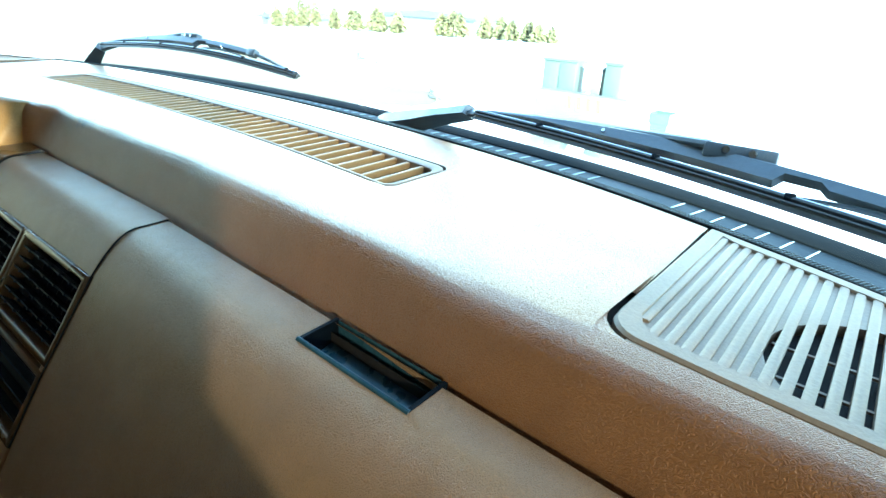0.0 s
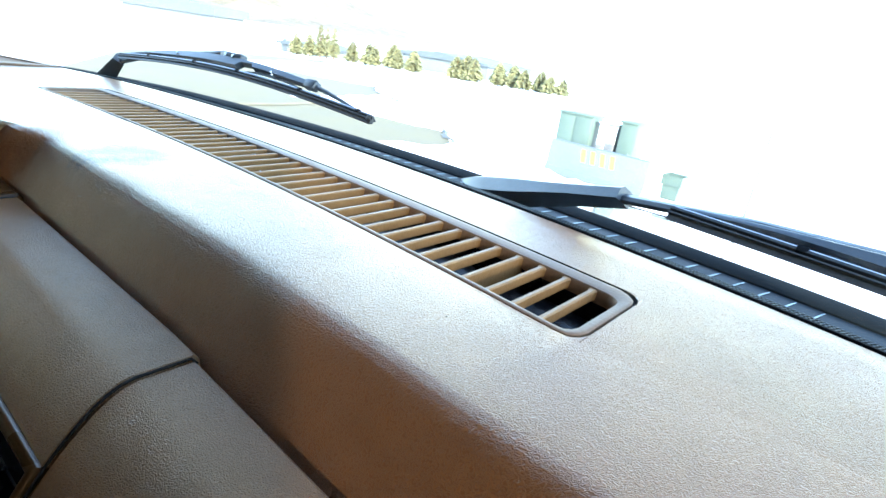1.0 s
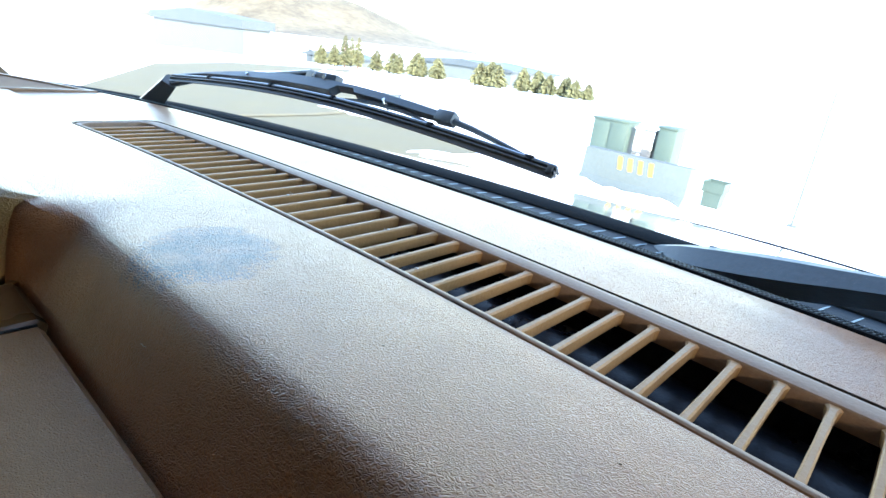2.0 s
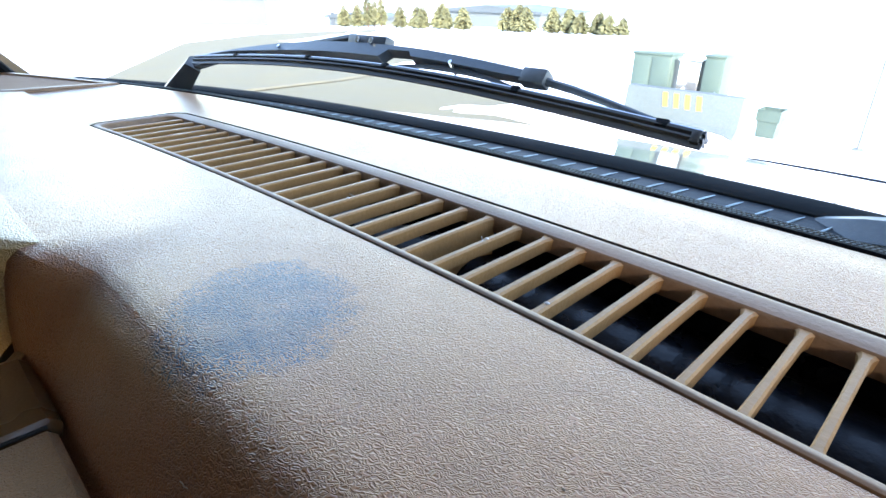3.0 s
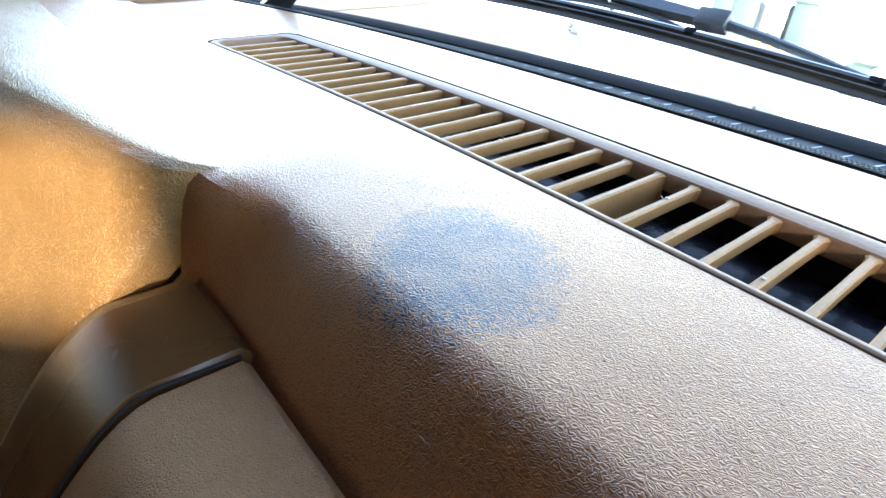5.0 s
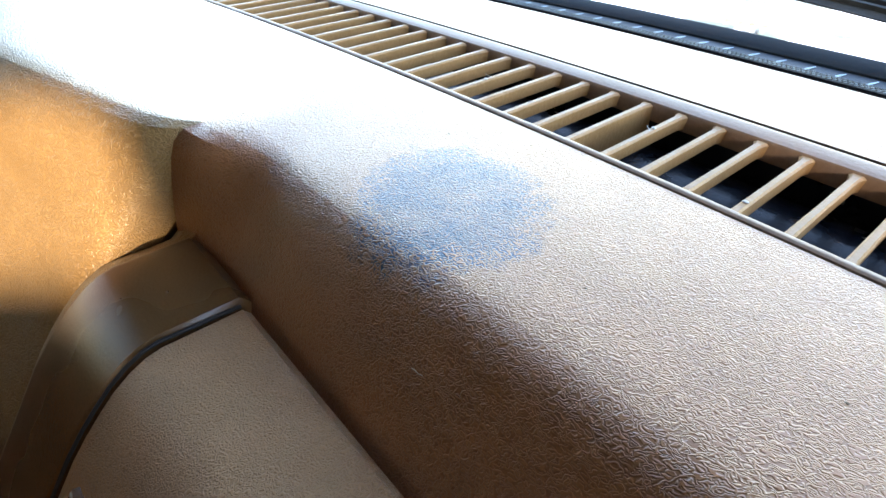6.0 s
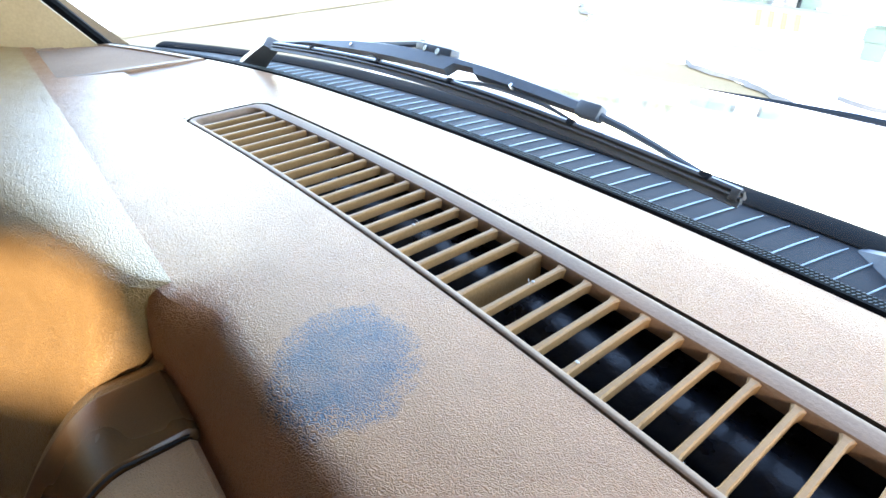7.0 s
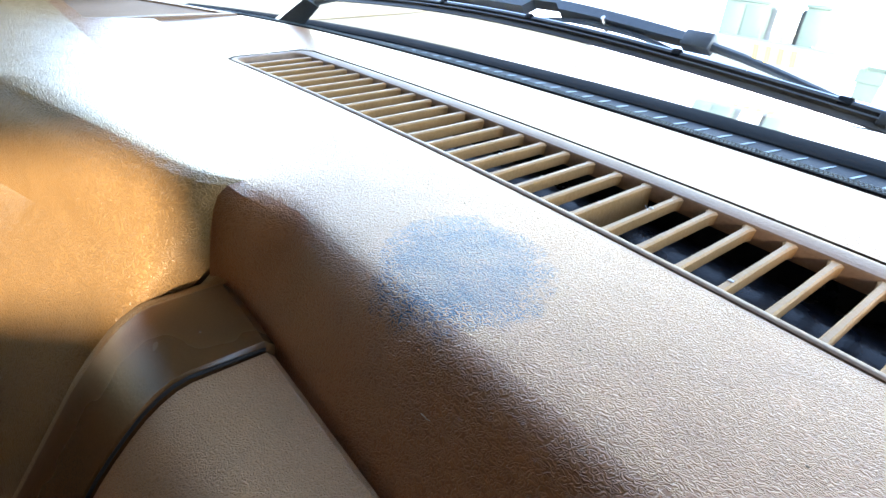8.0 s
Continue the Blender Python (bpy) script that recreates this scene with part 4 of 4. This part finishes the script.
tagged(part("window_3", slab([(-0.852, y, z) for y, z in ((-0.14, -0.03), (-0.14, 0.02), (-0.30, 0.30), (-0.30, 0.44), (-0.865, 0.44), (-0.865, -0.03))], (0.004, 0, 0)), TINTED_MID, smooth=False),
       "unseen driver's door window, tint set for the fill light", "window", kind="structure")
door_wall(1)
door_wall(-1)
# unseen roof; its header hangs low to keep the pad's front dark
bm = boxed((-0.87, -2.35, 0.47), (0.87, -0.449, 0.53), bevel=0.01)
rings = []
for i in range(25):
    x = -0.87 + 1.74 * i / 24
    a = glass_pt(x, 0.235, 0.004)
    rings.append([a, (x, a.y + 0.05, a.z + 0.02), (x, a.y + 0.02, 0.53), (x, -0.45, 0.53), (x, -0.45, 0.47), (x, min(a.y - 0.08, -0.27), 0.42), (x, a.y - 0.03, a.z)])
loft(bm, rings)
tagged(part("ceiling", bm, LINER), "unseen tan fabric headliner, set low to block skylight", "headliner", kind="structure")
bm = bmesh.new()
box(bm, (-0.87, -2.40, -0.95), (0.87, -2.35, 0.53))
tagged(part("wall_back", bm, LINER, smooth=False), "tan rear cab wall", "wall", kind="structure")
bm = boxed((-0.87, -2.4, -1.0), (0.87, 0.24, -0.95))
tagged(part("floor", bm, FABRIC, smooth=False), "brown carpet floor of the cab", "floor", kind="structure")
bm = boxed((-0.83, 0.08, -0.95), (0.83, 0.115, -0.10))
tagged(part("firewall", bm, BLACK, smooth=False), "dark bulkhead behind the dashboard", "wall", kind="structure")

# ---- outside ----
def ground_z(x, y):
    return -1.35 - 0.037 * min(math.hypot(x, y), 150.0)


gm = bmesh.new()
rad_steps = [0.0, 2.0, 3, 4, 5, 6, 7, 8, 9, 10, 12, 15, 19, 24, 30, 40, 55, 75, 100, 130, 150, 220, 400, 900, 2500]
rows = []
for r in rad_steps:
    row = []
    for k in range(96):
        a = math.tau * k / 96
        x, y = r * math.sin(a), r * math.cos(a)
        bump = 0.0 if r < 3.5 else 0.03 * (1 + r * 0.01) * noise.noise(Vector((x * 0.5, y * 0.5, 0)))
        row.append((x, y, ground_z(x, y) - 0.02 + bump))
    rows.append(row)
verts = [[gm.verts.new(p) for p in row] for row in rows[1:]]
mid = gm.verts.new(rows[0][0])
for k in range(96):
    gm.faces.new((mid, verts[0][k], verts[0][(k + 1) % 96]))
for a, b in zip(verts, verts[1:]):
    for k in range(96):
        gm.faces.new((a[k], b[k], b[(k + 1) % 96], a[(k + 1) % 96]))
tagged(part("ground", gm, SNOW), "bright uneven snow-covered ground", "snow", kind="structure")


def sheet(name, outline, lift, material, label, category):
    """A flat sheet that follows the ground, of the given outline as a fan of strips between two sides."""
    bm = bmesh.new()
    a, b = outline
    n = 14
    rows = []
    for p, q in zip(a, b):
        rows.append([(p[0] + (q[0] - p[0]) * k / n, p[1] + (q[1] - p[1]) * k / n) for k in range(n + 1)])
    rows = [[bm.verts.new((x, y, ground_z(x, y) + lift + 0.012 * noise.noise(Vector((x, y, 3))))) for x, y in r] for r in rows]
    for r, s in zip(rows, rows[1:]):
        for k in range(n):
            bm.faces.new((r[k], r[k + 1], s[k + 1], s[k]))
    return tagged(part(name, bm, material), label, category, kind="structure")


near = [(-0.5, 3.0), (-1.6, 5.2), (-2.5, 5.7), (-4.3, 6.6), (-5.9, 7.7), (-7.6, 9.3), (-11.0, 12.2), (-16.7, 15.6), (-26, 25), (-40, 44)]
far = [(-4.0, -6.0), (-7.0, -3.0), (-9.0, 0.0), (-12, 2.0), (-15, 3.5), (-19, 5.5), (-25, 8.5), (-34, 13.0), (-46, 24), (-54, 43)]
sheet("road", (near, far), 0.06, ROAD, "dry sunlit pale asphalt lot", "asphalt")

line_a = [(-10.2, 1.5), (-10.4, 3.5), (-10.6, 5.5), (-10.9, 7.5), (-11.6, 9.3)]
line_b = [(x - 0.35, y) for x, y in line_a]
sheet("road_line", (line_a, line_b), 0.075, YELLOW_WORN, "worn pale yellow line painted on the asphalt", "road marking")


def snow_bank(x0, x1, y0, y1, peak, seed, label):
    """A heap of ploughed snow, thin at its rim."""
    bm = bmesh.new()
    n, m = 44, 22
    rows = []
    for i in range(n + 1):
        row = []
        for j in range(m + 1):
            u, v = i / n, j / m
            x, y = x0 + (x1 - x0) * u, y0 + (y1 - y0) * v
            y += 0.35 * noise.noise(Vector((x * 0.7, seed, 0)))
            hgt = peak * (math.sin(math.pi * u) ** 0.6) * (math.sin(math.pi * v) ** 0.9)
            hgt *= 0.75 + 0.5 * noise.noise(Vector((x * 1.1, y * 1.3, seed))) + 0.22 * noise.noise(Vector((x * 4, y * 4, seed)))
            row.append(bm.verts.new((x, y, ground_z(x, y) - 0.05 + max(0, hgt))))
        rows.append(row)
    for r, s in zip(rows, rows[1:]):
        for k in range(m):
            bm.faces.new((r[k], r[k + 1], s[k + 1], s[k]))
    return tagged(part("snow_bank", bm, SNOW), label, "snow bank", kind="stuff")


snow_bank(-6.8, -1.7, 6.0, 7.5, 0.38, 3.0, "ploughed white snow heaped before a concrete barrier")
snow_bank(-14.0, -5.0, 8.6, 12.5, 0.5, 7.0, "long low bank of ploughed snow beside the asphalt")
snow_bank(-34.0, -14.0, 17.0, 30.0, 0.9, 11.0, "wide far bank of ploughed snow")

# grey bands; the one along the asphalt paints the snow edge's shading
def slush(path, width, seed, label):
    bm = bmesh.new()
    pts = []
    for p, q in zip(path, path[1:]):
        n = max(2, int(math.hypot(q[0] - p[0], q[1] - p[1]) / 0.12))
        pts += [(p[0] + (q[0] - p[0]) * k / n, p[1] + (q[1] - p[1]) * k / n) for k in range(n)]
    rings = []
    for i, (x, y) in enumerate(pts[1:-1]):
        dx, dy = pts[i + 2][0] - pts[i][0], pts[i + 2][1] - pts[i][1]
        d = math.hypot(dx, dy)
        k = 0.16 * noise.noise(Vector((x * 1.3, y * 1.3, seed))) + 0.07 * noise.noise(Vector((x * 5, y * 5, seed)))
        wd = width * max(0.12, 0.6 + 1.3 * noise.noise(Vector((x * 2.1, y * 2.1, seed + 5))))
        z = ground_z(x, y) + 0.075
        nx, ny = -dy / d, dx / d
        rings.append([(x + nx * (k - wd), y + ny * (k - wd), z), (x + nx * k, y + ny * k, z + 0.035), (x + nx * (k + wd), y + ny * (k + wd), z)])
    loft(bm, rings, closed=False)
    return tagged(part("slush", bm, SNOW_EDGE), label, "slush", kind="stuff")


slush(near[1:9], 0.07, 2.0, "thin grey band for the shading along the asphalt's edge")
slush([(-1.7, 5.75), (-0.5, 5.5), (0.9, 5.2), (2.2, 5.1)], 0.05, 9.0, "thin uneven grey band on the snow")

# concrete barrier with yellow stripes
barrier = thing("barrier", "pale concrete road barrier with slanted yellow stripes", "barrier")
M = Matrix.Translation((-2.95, 7.42, -1.70)) @ Matrix.Rotation(radians(-2), 4, "Z")
bb = bmesh.new()
loft(bb, [[M @ Vector((x, y, z)) for y, z in ((-0.26, 0.0), (-0.25, 0.10), (-0.11, 0.26), (-0.08, 0.64), (0.08, 0.64), (0.11, 0.26), (0.25, 0.10), (0.26, 0.0))] for x in (-0.80, -0.79, 0.0, 0.77, 0.78)])
part("body", bb, CONCRETE, barrier, angle=25)
for i in range(4):
    x = -0.20 + i * 0.155
    st = slab([M @ Vector(p) for p in ((x - 0.035, -0.099, 0.42), (x + 0.03, -0.099, 0.42), (x + 0.005, -0.089, 0.60), (x - 0.06, -0.089, 0.60))], M.to_3x3() @ Vector((0, -0.004, 0)))
    part("stripe", st, YELLOW, barrier, "yellow painted stripe", smooth=False)


def cabinet(lo, hi, material, label, doors=2):
    """A metal utility cabinet: body, overhanging lid and door leaves."""
    c = thing("utility_cabinet", label, "cabinet")
    part("body", boxed(lo, hi, bevel=0.01), material, c)
    part("lid", boxed((lo[0] - 0.02, lo[1] - 0.02, hi[2]), (hi[0] + 0.02, hi[1] + 0.02, hi[2] + 0.035), bevel=0.008), material, c)
    wdt = (hi[0] - lo[0]) / doors
    for i in range(doors):
        d = part("door", boxed((lo[0] + wdt * i + 0.015, lo[1] - 0.012, lo[2] + 0.08), (lo[0] + wdt * (i + 1) - 0.015, lo[1] - 0.003, hi[2] - 0.03), bevel=0.003), material, c)
        part("handle", boxed((lo[0] + wdt * (i + 0.8) - 0.01, lo[1] - 0.03, 0.5 * (lo[2] + hi[2]) - 0.05), (lo[0] + wdt * (i + 0.8) + 0.01, lo[1] - 0.012, 0.5 * (lo[2] + hi[2]) + 0.05), bevel=0.003), STEEL, d)
    return c


cabinet((-4.23, 8.35, -1.72), (-3.62, 8.75, -0.74), GREEN_BOX, "grey-green metal utility cabinet behind the barrier")
cabinet((-3.52, 8.42, -1.72), (-3.20, 8.75, -0.80), PAINT, "white metal utility cabinet between green ones", 1)
cabinet((-3.14, 8.38, -1.72), (-2.86, 8.75, -0.72), GREEN_BOX, "narrow grey-green metal utility cabinet", 1)
bin_ = thing("bin", "faded green metal bin standing in the snow", "bin")
bm = bmesh.new()
loft(bm, [[(-2.12 + sx * w, 8.4 + sy * w, z) for sx, sy in ((-1, -1), (1, -1), (1, 1), (-1, 1))] for w, z in ((0.115, -1.69), (0.14, -1.32), (0.15, -1.31), (0.15, -1.465))])
part("body", bm, GREEN_BOX, bin_, smooth=False)
pole = thing("pole", "thin pale metal pole standing in snow", "pole")
part("shaft", tube([(-1.05, 8.4, -1.75), (-1.05, 8.4, 0.1)], [0.022, 0.018], 8), SHED, pole)
part("base_plate", boxed((-1.11, 8.34, -1.74), (-0.99, 8.46, -1.66), bevel=0.005), SHED, pole)


def hall(x0, x1, y, depth, eave, ridge, label, doors=0, fascia=0.3):
    """A long pale hall with a grey pitched roof, and doors if asked."""
    h = thing("hall", label, "building")
    zb = min(ground_z(x0, y), ground_z(x1, y)) - 0.5
    bm = boxed((x0, y, zb), (x1, y + depth, eave))
    part("wall", bm, SHED, h, smooth=False)
    rf = bmesh.new()
    xm = 0.5 * (x0 + x1)
    o = 0.6
    loft(rf, [[(x0 - o, yy, eave), (xm, yy, ridge), (x1 + o, yy, eave), (x1 + o, yy, eave - fascia), (x0 - o, yy, eave - fascia)] for yy in (y - o, y + depth + o)])
    part("roof", rf, ROOF_GREY, h, smooth=False)
    for i in range(doors):
        xx = x0 + (x1 - x0) * (i + 0.5) / doors
        part("door", boxed((xx - 0.5, y - 0.12, zb + 0.5), (xx + 0.5, y - 0.02, zb + 2.6)), ROOF_GREY, h, smooth=False)
    return h


hall(-129.5, -92.5, 50, 5, 0.3, 1.3, "large pale blue metal hall with a grey roof", fascia=1.4)
hall(-71, -51, 70, 12, -2.4, -1.6, "long low pale hall with a grey roof behind trees")
hall(-86, -76, 58, 8, -3.6, -3.0, "small pale outbuilding with dark openings", 4)

# snowy hillside far behind
bm = bmesh.new()
rows = []
for i in range(41):
    row = []
    for j in range(17):
        x, y = -900 + 780 * i / 40, 300 + 420 * j / 16
        e = math.exp(-((x + 720) / 140) ** 2) * math.sin(math.pi * min(1, j / 14)) ** 0.8
        row.append(bm.verts.new((x, y, -9 + 60 * e * (1 + 0.25 * noise.noise(Vector((x * 0.012, y * 0.012, 2)))))))
    rows.append(row)
for r, s in zip(rows, rows[1:]):
    for k in range(16):
        bm.faces.new((r[k], r[k + 1], s[k + 1], s[k]))
tagged(part("backdrop", bm, HILL), "hazy brown and white hillside", "hill", kind="structure")


def conifer(height, seed, slim):
    """A tapered trunk and a crown of many drooping sprays in uneven whorls."""
    rnd = random.Random(seed)
    t = thing("conifer", "dark green conifer standing in snow", "tree", group="row of conifers")
    part("trunk", tube([(0, 0, -0.3), (0.02, 0, height * 0.5), (0, 0.02, height * 0.98)], [height * 0.028, height * 0.018, height * 0.004], 7), BARK, t)
    bm = bmesh.new()
    n = 420
    for i in range(n):
        u = (i + rnd.random()) / n
        z = height * (0.10 + 0.90 * u)
        reach = height * slim * (1 - u) ** 0.6 * min(1, 0.4 + 3 * u) * rnd.uniform(0.5, 1.1) + 0.05
        a = rnd.uniform(0, math.tau)
        d = Vector((math.cos(a), math.sin(a), 0))
        s = Vector((-d.y, d.x, 0)) * reach * rnd.uniform(0.16, 0.30)
        p0 = Vector((0, 0, z)) + d * reach * 0.1
        tip = Vector((0, 0, z - reach * rnd.uniform(0.1, 0.5))) + d * reach
        midp = p0.lerp(tip, 0.6) + Vector((0, 0, reach * 0.10))
        vs = [bm.verts.new(p) for p in (p0, midp + s, tip, midp - s, midp - Vector((0, 0, reach * 0.18)))]
        bm.faces.new((vs[0], vs[1], vs[2], vs[3]))
        bm.faces.new((vs[0], vs[2], vs[4]))
    part("crown", bm, NEEDLE, t, smooth=False)
    return t


kinds = [conifer(4.2, 1, 0.24), conifer(3.2, 2, 0.42), conifer(2.6, 3, 0.52)]
spots = [(-70.3, 50, 1, 0.95), (-67.2, 50, 1, 1.0), (-64.9, 50, 0, 1.05), (-62.6, 50.5, 0, 1.0), (-58.2, 50, 1, 0.9), (-56.0, 51, 2, 1.1), (-54.0, 50, 1, 0.85), (-51.8, 51, 2, 1.15), (-50.0, 50, 1, 0.85),
         (-47.2, 50, 2, 1.0), (-40.6, 50, 2, 1.0), (-39.5, 50.5, 2, 1.1), (-38.2, 50, 2, 1.0), (-34.8, 50, 1, 0.75), (-33.6, 51, 2, 0.95), (-31.6, 50, 2, 0.80), (-30.2, 51, 2, 0.85), (-28.6, 50, 2, 0.75), (-27.4, 50.5, 2, 0.65),
         (-142, 62, 1, 1.2), (-137, 62, 2, 1.3), (-150, 64, 1, 1.3)]
for i, (x, y, k, s) in enumerate(spots):
    m = Matrix.Translation((x, y, ground_z(x, y) - 0.05)) @ Matrix.Rotation(i * 1.3, 4, "Z")
    ob = copy_thing(kinds[k], m)
    ob.scale = (s * 1.15, s * 1.15, s)
for k, (x, y) in zip(kinds, ((-66.0, 52), (-53.0, 52.5), (-36.2, 52))):
    k.location = (x, y, ground_z(x, y) - 0.05)


# ---- small imperfections ----
def speck(x, y, z, size, material, label, seed, category="debris"):
    """A tiny crumb of irregular shape resting on a surface."""
    rnd = random.Random(seed)
    bm = bmesh.new()
    rings = []
    for k, r in ((0.0, 0.7), (0.5, 1.0), (1.0, 0.45)):
        rings.append([(x + size * r * rnd.uniform(0.7, 1.2) * math.cos(math.tau * i / 7), y + size * r * rnd.uniform(0.5, 0.9) * math.sin(math.tau * i / 7), z + size * 0.5 * k) for i in range(7)])
    loft(bm, rings)
    return tagged(part("crumb", bm, material), label, category, group="crumbs on the dashboard")


for i, (x, y, z, size) in enumerate(((-0.037, -0.098, 0.0028, 0.0009), (-0.030, -0.093, 0.0026, 0.0006), (-0.150, -0.098, 0.0029, 0.0009), (0.118, -0.122, 0.0045, 0.0006), (-0.01, -0.079, 0.0019, 0.0005), (0.205, -0.11, 0.0037, 0.0006),
                                     (0.06, -0.135, 0.0054, 0.0005), (0.33, -0.125, 0.0047, 0.0007), (-0.08, 0.045, 0.0006, 0.0006), (0.17, 0.05, 0.0006, 0.0007))):
    speck(x, y, z - 0.0002, size, BARK, "tiny dark crumb lying on the tan pad", 40 + i)
for i, (x, y) in enumerate((((21 - 20.5) * PITCH, -0.022), ((16 - 20.5) * PITCH, -0.034), ((24 - 20.5) * PITCH, -0.050))):
    speck(x, bow(x) + y, -0.0014, 0.0014, DUST, "pale crumb of lint lying on a grille slat", 60 + i)


for i, (x, y, z, size) in enumerate(((-0.060, -0.212, -0.0322, 0.0008), (-0.068, -0.226, -0.0328, 0.0006))):
    speck(x, y, z, size, BARK, "tiny dark speck lying on the brown trim", 70 + i)


def lint(x, y, z, seed, label):
    """A short curled fibre."""
    rnd = random.Random(seed)
    pts = [Vector((x, y, z))]
    a = rnd.uniform(0, 6)
    for k in range(7):
        a += rnd.uniform(-0.7, 0.7)
        pts.append(pts[-1] + Vector((math.cos(a), math.sin(a), 0)) * 0.0008)
    return tagged(part("fibre", tube(pts, 0.00014, 5), DUST), label, "lint", group="fibres in the grille")


for i, (k, y) in enumerate(((21, -0.026), (16, -0.030), (27, -0.052), (30, -0.051))):
    x = (k - 20.5) * PITCH
    lint(x, bow(x) + y, -0.0012 if i < 2 else -0.0132, 80 + i, "thin pale fibre caught in the grille")
tagged(part("fibre", tube([(0.0383, -0.1761, -0.0139), (0.0398, -0.1759, -0.0139), (0.0412, -0.1762, -0.0136), (0.0424, -0.1757, -0.0136)], 0.00016, 5), DUST),
       "short pale fibre clinging to the pad's rolled front", "lint", group="fibres in the grille")
